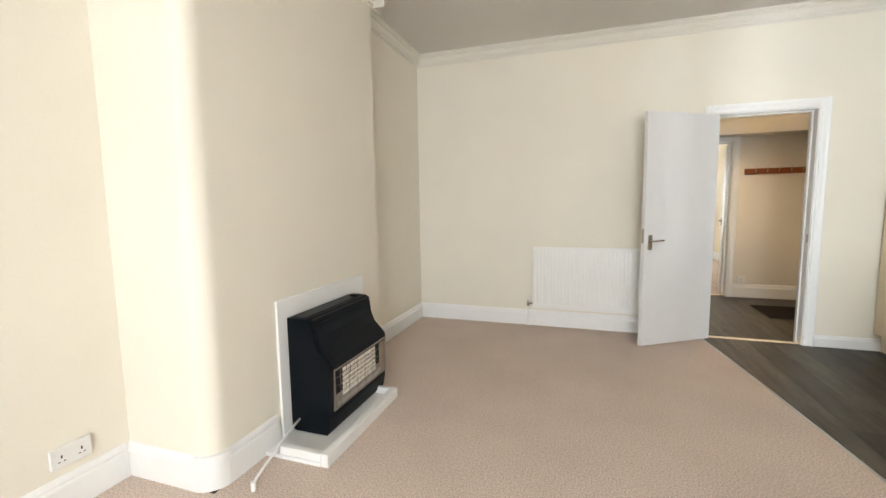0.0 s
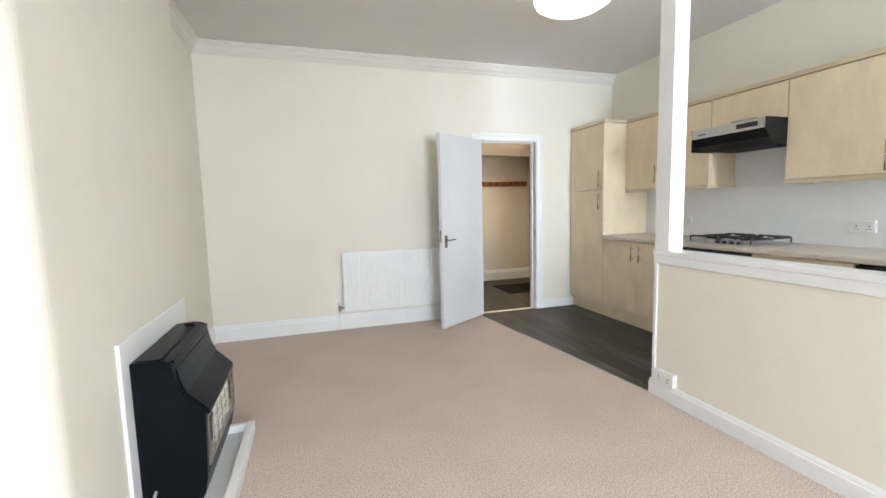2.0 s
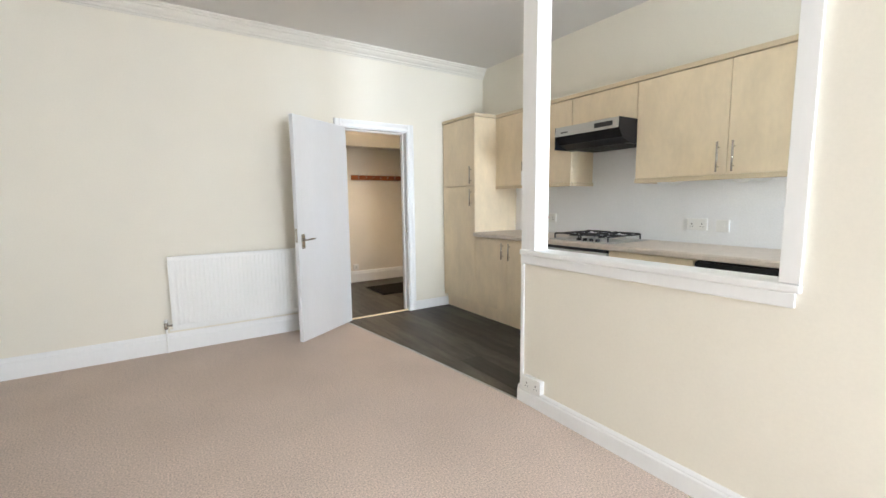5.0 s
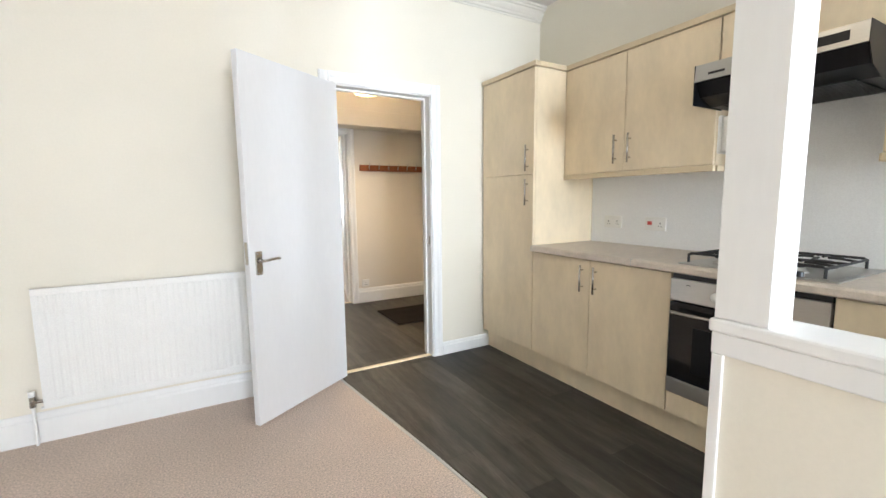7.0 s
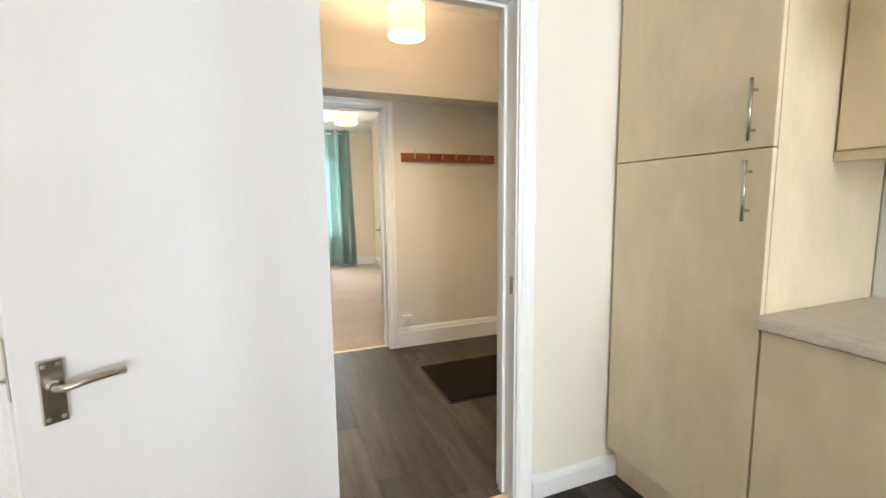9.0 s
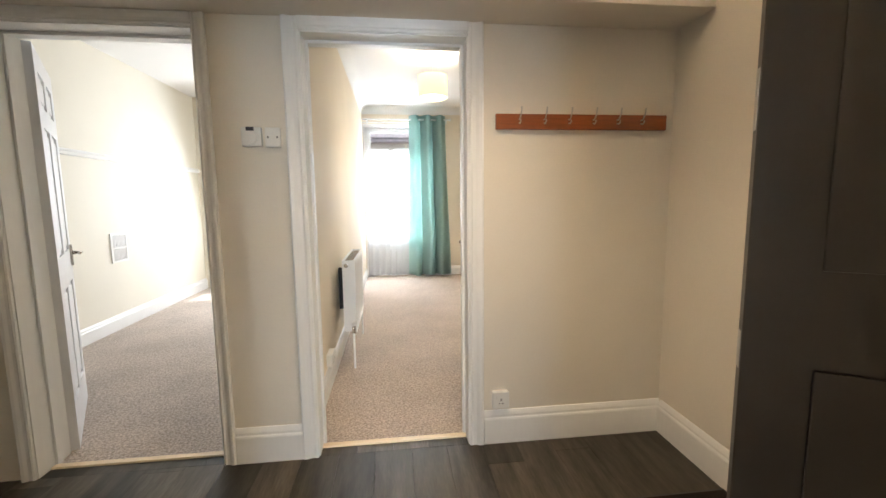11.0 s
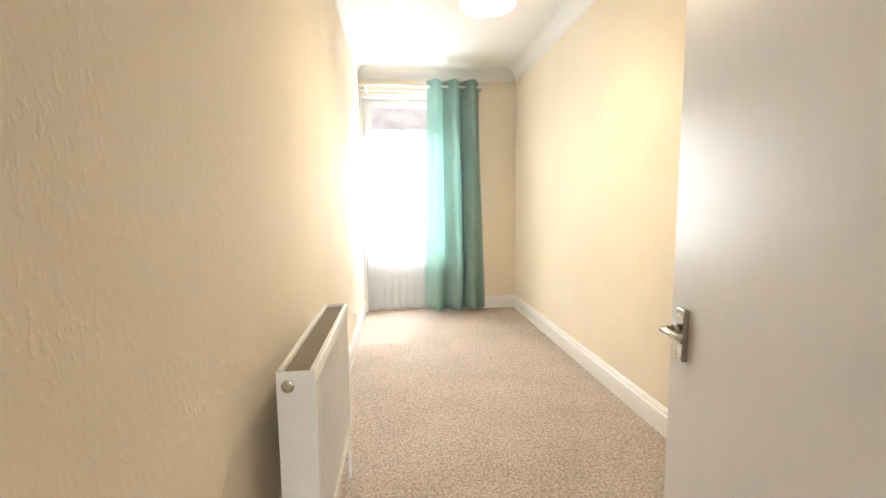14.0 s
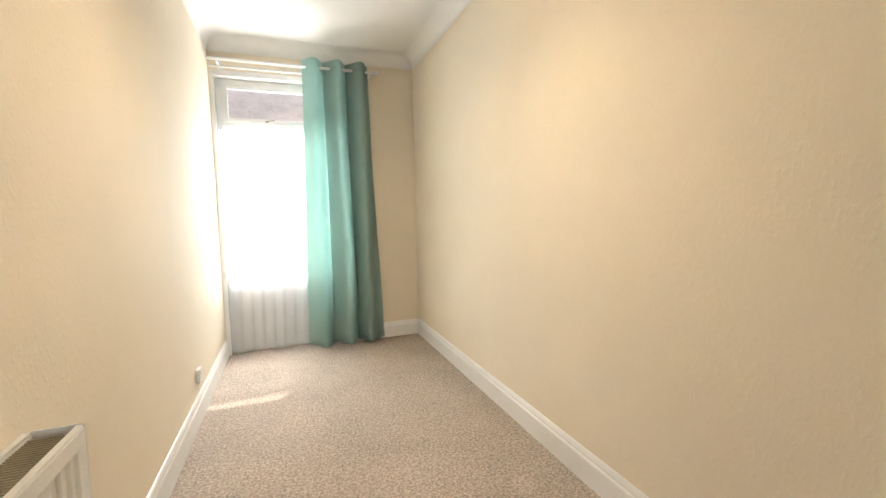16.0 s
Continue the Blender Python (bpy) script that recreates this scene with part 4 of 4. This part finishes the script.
for cx, cy, r in ((2.84, 2.22, 0.045), (3.07, 2.22, 0.036), (2.84, 1.95, 0.030), (3.07, 1.95, 0.05)):
    b = part("burner", lathe([(r + 0.012, 0), (r + 0.010, 0.008), (r, 0.012), (r, 0.02), (r * 0.6, 0.024), (0.002, 0.025)], cx, cy, 0.9175, 24), STEEL, hob, "steel gas burner", smooth=True)
    part("burner_cap", lathe([(r * 0.9, 0.0), (r * 0.9, 0.006), (r * 0.3, 0.009), (0.002, 0.009)], cx, cy, 0.9405, 24), IRON, b, smooth=True)
for cy in (2.22, 1.95):
    y0, y1 = cy - 0.125, cy + 0.125
    loops = []
    for x in (2.745, 3.165):
        loops.append(tube([(x, y0, 0.918), (x, y0, 0.955), (x, y0 + 0.01, 0.962), (x, y1 - 0.01, 0.962), (x, y1, 0.955), (x, y1, 0.918)], 0.006, 8))
    for y in (y0, y1):
        loops.append(tube([(2.745, y, 0.956), (3.165, y, 0.956)], 0.006, 8))
    for cx in (2.84, 3.07):
        for dx, dy in ((1, 0), (-1, 0), (0, 1), (0, -1)):
            ex, ey = cx + dx * (0.095), cy + dy * 0.122
            loops.append(tube([(ex, ey, 0.956), (cx + dx * 0.06, cy + dy * 0.06, 0.962), (cx + dx * 0.025, cy + dy * 0.025, 0.962)], 0.0055, 8))
    loops.append(tube([(2.955, y0, 0.956), (2.955, y1, 0.956)], 0.006, 8))
    part("pan_support", merged(*loops), IRON, hob, "black cast iron pan support")
for k in range(4):
    part("knob", lathe([(0.018, 0), (0.016, 0.018), (0.012, 0.021), (0.002, 0.022)], 2.725, 1.90 + k * 0.06, 0.9175, 16), DARK, hob)

# cooker hood
hd = thing("cooker_hood", "slim cooker hood with a steel front and black underside", "cooker hood", at=(2.95, 2.07, 1.69))
hp = [(KX - 0.01, 1.843), (2.80, 1.843), (2.765, 1.835), (2.76, 1.765), (2.80, 1.70), (2.90, 1.665), (KX - 0.01, 1.665)]
part("casing", prism(hp, "y", 1.775, 2.368), BLACK_ENAMEL, hd, "black hood casing")
fp = part("front_panel", prism([(2.757, 1.840), (2.75, 1.765), (2.762, 1.765), (2.768, 1.840)], "y", 1.772, 2.371), STEEL, hd, "brushed steel front strip")
part("end_cap", boxes((2.752, 2.3712, 1.66, 3.0, 2.3735, 1.84)), BLACK_ENAMEL, hd)
part("end_cap", prism([(2.752, 1.84), (2.748, 1.765), (2.80, 1.695), (2.90, 1.66), (3.0, 1.66), (3.0, 1.84)], "y", 1.7695, 1.7718), BLACK_ENAMEL, hd)
part("switch_slot", boxes((2.7505, 1.825, 1.785, 2.7535, 1.985, 1.82), bevel=0.0014), DARK, fp, "black switch slot")
part("logo", boxes((2.7500, 2.24, 1.787, 2.7520, 2.31, 1.797)), DARK, fp)
part("filter_grille", boxes(*[(2.86 + k * 0.028, 1.83, 1.660, 2.876 + k * 0.028, 2.31, 1.664) for k in range(13)]), IRON, hd, "dark filter grille")

# dark appliance under the worktop and dangling light cables
dw = thing("dishwasher", "dark built-under appliance below the worktop", "dishwasher", at=(FX, 0.85, 0))
part("body", boxes((FX + 0.03, 0.545, 0.01, KX - 0.02, 1.16, 0.862)), DARK, dw)
part("front", boxes((FX - 0.004, 0.548, 0.15, FX + 0.03, 1.158, 0.72), bevel=0.004), DARK, dw)
part("control_strip", boxes((FX - 0.006, 0.548, 0.724, FX + 0.03, 1.158, 0.858), bevel=0.004), BLACK_GLASS, dw)
for y in (1.52, 1.10, 0.98):
    w = thing("light_cable", "thin white cable looped under the wall cabinets", "cable", at=(3.1, y, 1.36), group="cables under the wall units")
    part("loop", tube([(3.08, y + 0.06 * math.cos(a), 1.395 + 0.055 * math.sin(a)) for a in [math.pi + i * math.pi / 12 for i in range(13)]], 0.003, 6), PLASTIC, w, smooth=True)
part("light_bar", boxes((3.05, 2.72, 1.383, 3.09, 3.05, 1.395), bevel=0.002), PLASTIC, thing("under_cabinet_light", "slim white strip light under the wall cabinet", "light", at=(3.07, 2.88, 1.383)))

# ---- ceiling lamps ----
cl = thing("ceiling_light", "round opal ceiling light, switched on", "ceiling light", at=(1.57, 2.36, HC))
part("base_ring", lathe([(0.20, 0), (0.20, -0.02), (0.185, -0.025)], 1.57, 2.36, HC - 0.0005), GLOSS, cl)
part("dome", lathe([(0.278, -0.012), (0.285, -0.035), (0.27, -0.07), (0.21, -0.105), (0.13, -0.128), (0.03, -0.137), (0.002, -0.137)], 1.57, 2.36, HC), DOME, cl, "glowing opal glass dome", smooth=True)
bulb("lamp_living", (1.57, 2.36, HC - 0.24), 2.5, radius=0.2)


def pendant(label, x, y, ceil, z0, z1, r, watts):
    p = thing("pendant_lamp", label, "pendant lamp", at=(x, y, ceil))
    part("ceiling_rose", lathe([(0.045, 0), (0.045, -0.012), (0.02, -0.028), (0.006, -0.03)], x, y, ceil - 0.0005, 24), PLASTIC, p)
    part("cord", tube([(x, y, ceil - 0.028), (x, y, z1 - 0.05)], 0.003, 6), PLASTIC, p)
    part("lamp_holder", lathe([(0.018, 0), (0.018, -0.05), (0.014, -0.055)], x, y, z1 - 0.045, 16), PLASTIC, p)
    part("shade", lathe([(r, z1), (r, z0), (r - 0.002, z0), (r - 0.002, z1)], x, y, 0, 48, closed=True), SHADE, p, "glowing cream fabric drum shade", smooth=True)
    for k in range(3):
        a = k * 2.094
        part("spoke", tube([(x, y, z1 - 0.05), (x + (r - 0.002) * math.cos(a), y + (r - 0.002) * math.sin(a), z1 - 0.02)], 0.0015, 5), PLASTIC, p)
    bulb("lamp_" + ("hall" if y < 6 else "bedroom"), (x, y, 0.5 * (z0 + z1) + (0.03 if y < 6 else -0.02)), watts, (1.0, 0.74, 0.46) if y < 6 else (1.0, 0.82, 0.58), 0.045 if y < 6 else 0.08)
    return p


pendant("lit cream drum lampshade hanging in the hall", 2.15, 5.2, HC, 2.25, 2.43, 0.112, 102)
pendant("lit cream drum lampshade hanging in the bedroom", 2.26, 8.38, BC, 2.27, 2.485, 0.148, 46)

# ---- hall ----
cr = thing("coat_rail", "red-brown wooden coat rail with six wire hooks", "coat rail", at=(2.75, HF, 1.57))
part("board", boxes((2.320, HF - 0.020, 1.572, 3.175, HF, 1.643), bevel=0.003), WOOD_RED, cr)
for k in range(6):
    x = 2.43 + k * 0.122
    y = HF - 0.020
    hk = part("hook", tube([(x, y, 1.618), (x, y - 0.012, 1.616), (x, y - 0.024, 1.626), (x, y - 0.036, 1.645), (x, y - 0.040, 1.668)], 0.0035, 8), STEEL, cr, "bent wire hook", smooth=True)
    part("hook_tip", tube([(x, y, 1.602), (x, y - 0.014, 1.596), (x, y - 0.026, 1.602), (x, y - 0.03, 1.612)], 0.003, 8), STEEL, hk)
dm = thing("door_mat", "charcoal rectangular door mat on the vinyl floor", "door mat", at=(2.75, 5.2, 0))
part("mat_body", boxes((2.305, 4.905, 0.001, 3.19, 5.495, 0.012), bevel=0.003), MAT, dm)
part("rubber_edge", boxes((2.29, 4.89, 0.0005, 3.205, 5.51, 0.005)), DARK, dm)
th = thing("thermostat", "white wall thermostat with a dial", "thermostat", at=(1.222, HF, 1.49))
part("case", boxes((1.180, HF - 0.03, 1.49, 1.265, HF, 1.572), bevel=0.006), PLASTIC, th)
part("dial", moved(lathe([(0.026, 0), (0.025, 0.006), (0.002, 0.008)], 0, 0, 0, 28), Matrix.Translation((1.222, HF - 0.03, 1.524)) @ Matrix.Rotation(math.pi / 2, 4, "X")), PLASTIC, th)
part("display", boxes((1.203, HF - 0.0312, 1.556, 1.236, HF - 0.0295, 1.572)), DARK, th)
jb = thing("junction_box", "white blank junction plate with two screws", "junction box", at=(1.33, HF, 1.49))
part("plate", boxes((1.279, HF - 0.022, 1.487, 1.343, HF, 1.572), bevel=0.003), PLASTIC, jb)
for x in (1.291, 1.331):
    part("screw", moved(lathe([(0.004, 0), (0.003, 0.001), (0.001, 0.0012)], 0, 0, 0, 10), Matrix.Translation((x, HF - 0.022, 1.53)) @ Matrix.Rotation(math.pi / 2, 4, "X")), DARK, jb)

# ---- bedroom: window, nets, curtain ----


def window_unit(name, label, x0, x1, z0, z1, y, transom=None, mullions=(), depth=0.06):
    w = thing(name, label, "window", at=(0.5 * (x0 + x1), y, z0), kind="structure")
    t = 0.055
    fr = [(x0, y, z0, x0 + t, y + depth, z1), (x1 - t, y, z0, x1, y + depth, z1), (x0 + t, y, z0, x1 - t, y + depth, z0 + t), (x0 + t, y, z1 - t, x1 - t, y + depth, z1)]
    if transom:
        fr.append((x0 + t, y, transom - 0.04, x1 - t, y + depth, transom + 0.04))
    for mx in mullions:
        fr.append((mx - 0.03, y, z0 + t, mx + 0.03, y + depth, (transom - 0.04) if transom else z1 - t))
    part("window_frame", boxes(*fr, bevel=0.004), PVC, w, "white plastic window frame")
    bands = [(z0 + t, (transom - 0.04) if transom else z1 - t)] + ([(transom + 0.04, z1 - t)] if transom else [])
    for za, zb in bands:
        p = part("pane", boxes((x0 + t - 0.005, y + 0.025, za - 0.005, x1 - t + 0.005, y + 0.031, zb + 0.005)), PANE, w)
        p.visible_shadow = False
    return w


bw = window_unit("window_bedroom", "white plastic glazed door with an opening toplight", BL + 0.035, 2.318, 0.003, 2.395, BY1 + 0.09, transom=1.995)
part("door_panel", merged(boxes((BL + 0.09, BY1 + 0.105, 0.058, 2.263, BY1 + 0.135, 0.60)), boxes((BL + 0.09, BY1 + 0.092, 0.60, 2.263, BY1 + 0.148, 0.67), bevel=0.004)), PVC, bw, "solid white lower door panel")
part("toplight_sash", boxes((BL + 0.092, BY1 + 0.078, 2.037, BL + 0.125, BY1 + 0.10, 2.338), (2.228, BY1 + 0.078, 2.037, 2.261, BY1 + 0.10, 2.338), (BL + 0.125, BY1 + 0.078, 2.037, 2.228, BY1 + 0.10, 2.068), (BL + 0.125, BY1 + 0.078, 2.31, 2.228, BY1 + 0.10, 2.338), bevel=0.003), PVC, bw)
part("sash_handle", merged(boxes((1.79, BY1 + 0.060, 2.04, 1.82, BY1 + 0.078, 2.058), bevel=0.003), tube([(1.805, BY1 + 0.055, 2.05), (1.87, BY1 + 0.05, 2.058)], 0.006, 8)), CHROME, bw, "small chrome window handle")
structure("window_head_board", boxes((BL + 0.004, BY1 + 0.002, 2.395, 2.318, BY1 + 0.15, 2.4395)), GLOSS, "white painted board at the window head", "trim")
structure("window_side_board", boxes((BL + 0.0045, BY1 + 0.002, 0.003, BL + 0.034, BY1 + 0.15, 2.394)), GLOSS, "white painted board at the window side", "trim")
# The kitchen window is assumed, an opening for its added lamp.
for nm, x0, x1, z0, z1 in (("window_living", 0.05, 1.65, 0.7, 2.45), ("unseen_window_kitchen", 2.0, 3.1, 1.0, 2.2)):
    window_unit(nm, "unseen white plastic casement window", x0 + 0.003, x1 - 0.003, z0 + 0.003, z1 - 0.003, BACK - 0.12, mullions=((x0 + x1) / 2,))
# Assumed window, out of view, for the side bedroom's added lamp.
window_unit("unseen_window_side_room", "unseen white plastic casement window", -0.697, 0.897, 0.803, 2.197, 10.42, mullions=(0.1,))


def cloth(name, label, category, mat, x_top, x_bot, y, z0, z1, folds, depth, parent=None, rows=36, cols=160, phase=0.0, hem=0.0, thick=0.0012, seed=1):
    """Hanging cloth with upright folds that loosen and spread towards the hem."""
    bm = bmesh.new()
    grid = []
    for j in range(rows + 1):
        v = j / rows
        z = z1 + (z0 - z1) * v
        line = []
        for i in range(cols + 1):
            u = i / cols
            xa = x_top[0] + (x_top[1] - x_top[0]) * u
            xb = x_bot[0] + (x_bot[1] - x_bot[0]) * u
            k = v ** 1.4
            drift = 0.35 * v * noise.noise((u * 3.0 + seed, v * 1.2, seed * 1.7))
            a = 2 * math.pi * (folds * u + drift) + phase
            amp = depth * (0.75 + 0.35 * noise.noise((u * 4, v * 1.5, seed + 5.0)))
            wave = math.sin(a) + 0.22 * math.sin(2 * a + 0.7)
            x = xa + (xb - xa) * k + 0.25 * amp * math.cos(a)
            dz = hem * v * noise.noise((u * 5, 0.3, seed))
            line.append(bm.verts.new((x, y + amp * wave, z + dz)))
        grid.append(line)
    for r0, r1 in zip(grid, grid[1:]):
        for i in range(cols):
            bm.faces.new((r0[i], r0[i + 1], r1[i + 1], r1[i]))
    bmesh.ops.solidify(bm, geom=bm.faces[:], thickness=thick)
    ob = part(name, bm, mat, parent, smooth=True)
    return ob


cu = thing("curtain", "sage green eyelet curtain drawn to one side", "curtain", at=(2.42, 10.72, 0.03))
cloth("cloth", "", "", GREEN, (2.12, 2.675), (2.07, 2.755), 10.715, 0.035, 2.55, 2.8, 0.08, cu, hem=0.035, phase=2.4, seed=3)
for k in range(6):
    x = 2.16 + k * 0.095
    part("eyelet", moved(lathe([(0.026, -0.002), (0.026, 0.002), (0.018, 0.002), (0.018, -0.002)], 0, 0, 0, 20, closed=True), Matrix.Translation((x, 10.715, 2.485)) @ Matrix.Rotation(math.radians(70 if k % 2 else 110), 4, "Y")), CHROME, cu)
rod = thing("curtain_rod", "white curtain rod on two brackets above the window", "curtain rod", at=(2.06, 10.72, 2.485))
part("pole", tube([(1.385, 10.715, 2.485), (2.745, 10.715, 2.485)], 0.0125, 14), PVC, rod, smooth=True)
part("finial", tube([(2.745, 10.715, 2.485), (2.765, 10.715, 2.485)], 0.017, 14), PVC, rod)
for x in (1.46, 2.70):
    part("bracket", boxes((x - 0.01, 10.715, 2.468, x + 0.01, BY1, 2.480), (x - 0.016, BY1 - 0.006, 2.44, x + 0.016, BY1, 2.52)), PVC, rod)
part("track", tube([(1.385, 10.80, 2.452), (2.20, 10.80, 2.452)], 0.008, 10), PVC, rod)
nt = thing("net_curtain", "white sheer net curtain hanging to the carpet", "net curtain", at=(1.76, 10.88, 0))
cloth("voile", "", "", NET, (1.425, 2.24), (1.40, 2.24), BY1 + 0.045, 0.012, 1.99, 9, 0.008, nt, hem=0.02, thick=0.0006, seed=9)
part("wire", tube([(BL + 0.034, BY1 + 0.045, 1.985), (2.317, BY1 + 0.045, 1.985)], 0.003, 6), PVC, nt)

# ---- side bedroom ----
vt = thing("wall_vent", "white louvred vent plate on the wall", "vent", at=(-0.91, 8.525, 0.665))
part("frame", boxes((-0.91, 8.40, 0.665, -0.899, 8.42, 0.955), (-0.91, 8.63, 0.665, -0.899, 8.65, 0.955), (-0.91, 8.42, 0.665, -0.899, 8.63, 0.685), (-0.91, 8.42, 0.935, -0.899, 8.63, 0.955), (-0.91, 8.42, 0.80, -0.900, 8.63, 0.815)), PLASTIC, vt)
# Dark sheet stands in for the shaded hollow behind the slats.
part("shade_backing", boxes((-0.91, 8.42, 0.685, -0.907, 8.63, 0.935)), JOINT_SHADE, vt)
for k in range(10):
    part("slat", boxes((-0.907, 8.424 + k * 0.0206, 0.686, -0.901, 8.437 + k * 0.0206, 0.934)), PLASTIC, vt)
structure("trim_picture_rail", prism([(-0.91, 1.66), (-0.885, 1.665), (-0.87, 1.69), (-0.885, 1.70), (-0.89, 1.715), (-0.91, 1.72)], "y", 7.55, 10.4), GLOSS, "white picture rail along the side bedroom wall", "picture rail")

# ---- outside the bedroom window ----
structure("ground", boxes((-400, -400, -0.5, 400, 400, -0.3)), GROUND, "grey paved ground outside", "ground")
hs = thing("neighbour_house", "pale rendered house with a red tiled roof beyond the yard", "house", at=(4, 22, -0.3))
part("wall", boxes((-4, 19, -0.3, 14, 26, 3.4)), BRICK, hs)
rf = [(18.6, 3.3), (22.5, 6.4), (26.4, 3.3), (26.4, 3.2), (18.6, 3.2)]
part("roof", prism(rf, "x", 0.2, 14.4), ROOFTILE, hs, "red clay tiled roof")
crs = [prism([(18.58 + k * 0.26, 3.33 + k * 0.2067), (18.58 + (k + 1) * 0.26, 3.35 + (k + 1) * 0.2067), (18.58 + k * 0.26, 3.352 + k * 0.2067)], "x", 0.2, 14.4) for k in range(15)]
part("tile_course", merged(*crs), ROOFTILE, hs)
for x in (1.5, 5.0, 9.0):
    wv = part("window", boxes((x, 18.96, 1.2, x + 1.2, 19.0, 2.6), bevel=0.01), PVC, hs)
    part("pane", boxes((x + 0.08, 18.95, 1.28, x + 1.12, 18.96, 2.52)), BLACK_GLASS, wv)

# ---- vinyl planks, last ----


def planks(floor, x0, x1, y0, y1, clip, seed):
    """Rows of planks along y, each a thin piece with its own bevelled edge."""
    rnd = random.Random(seed)
    pw, pl_ = 0.178, 1.22
    meshes = {}
    nrow = int((x1 - x0) / pw) + 1
    for r in range(nrow):
        xa = x0 + r * pw
        xb = min(xa + pw, x1)
        if xb - xa < 0.01:
            continue
        y = y0 - rnd.random() * pl_
        while y < y1:
            ya, yb = max(y, y0), min(y + pl_, y1)
            y += pl_
            if yb - ya < 0.02:
                continue
            bm = bmesh.new()
            g = 0.00035
            ca, cb = (max(xa, clip(ya)), max(xa, clip(yb))) if clip else (xa, xa)
            if ca >= xb - 0.005 and cb >= xb - 0.005:
                bm.free()
                continue
            ca, cb = min(ca, xb - 0.004), min(cb, xb - 0.004)
            low_r = [(ca, ya, -0.012), (xb, ya, -0.012), (xb, yb, -0.012), (cb, yb, -0.012)]
            mid_r = [(ca + g, ya + g, -0.002), (xb - g, ya + g, -0.002), (xb - g, yb - g, -0.002), (cb + g, yb - g, -0.002)]
            top_r = [(ca + 2 * g, ya + 2 * g, -0.0008), (xb - 2 * g, ya + 2 * g, -0.0008), (xb - 2 * g, yb - 2 * g, -0.0008), (cb + 2 * g, yb - 2 * g, -0.0008)]
            vs = [[bm.verts.new(p) for p in ring] for ring in (low_r, mid_r, top_r)]
            for a, b in zip(vs, vs[1:]):
                for i in range(4):
                    bm.faces.new((a[i], a[(i + 1) % 4], b[(i + 1) % 4], b[i]))
            bm.faces.new(vs[2])
            part("plank", bm, VINYL, floor)


def carpet_line(y):
    """Where the carpet's edge runs at that depth of the room."""
    pts = sorted((b, a) for a, b in edge)
    if y <= pts[0][0]:
        return 1.84
    for (ya, xa), (yb, xb) in zip(pts, pts[1:]):
        if y <= yb:
            return xa + (xb - xa) * (y - ya) / (yb - ya)
    return pts[-1][1]


kf = structure("floor_vinyl_kitchen", boxes((1.45, BACK, -0.03, KX, FAR, -0.013)), JOINT_SHADE, "dark grey-brown oak-effect vinyl plank floor", "floor")
planks(kf, 1.45, KX, 1.70, FAR, carpet_line, 4)
planks(kf, 1.84, KX, BACK, 1.70, None, 5)
hf = structure("floor_vinyl_hall", boxes((-0.6, FAR, -0.03, 3.22, 6.08, -0.013)), JOINT_SHADE, "dark grey-brown oak-effect vinyl plank floor of the hall", "floor")
planks(hf, 1.48, 2.205, FAR, FAR + 0.14, None, 6)
planks(hf, -0.6, 3.22, FAR + 0.14, HF, None, 7)
planks(hf, 1.445, 2.185, HF, 6.08, None, 8)
planks(hf, 0.19, 0.995, HF, 6.08, None, 9)
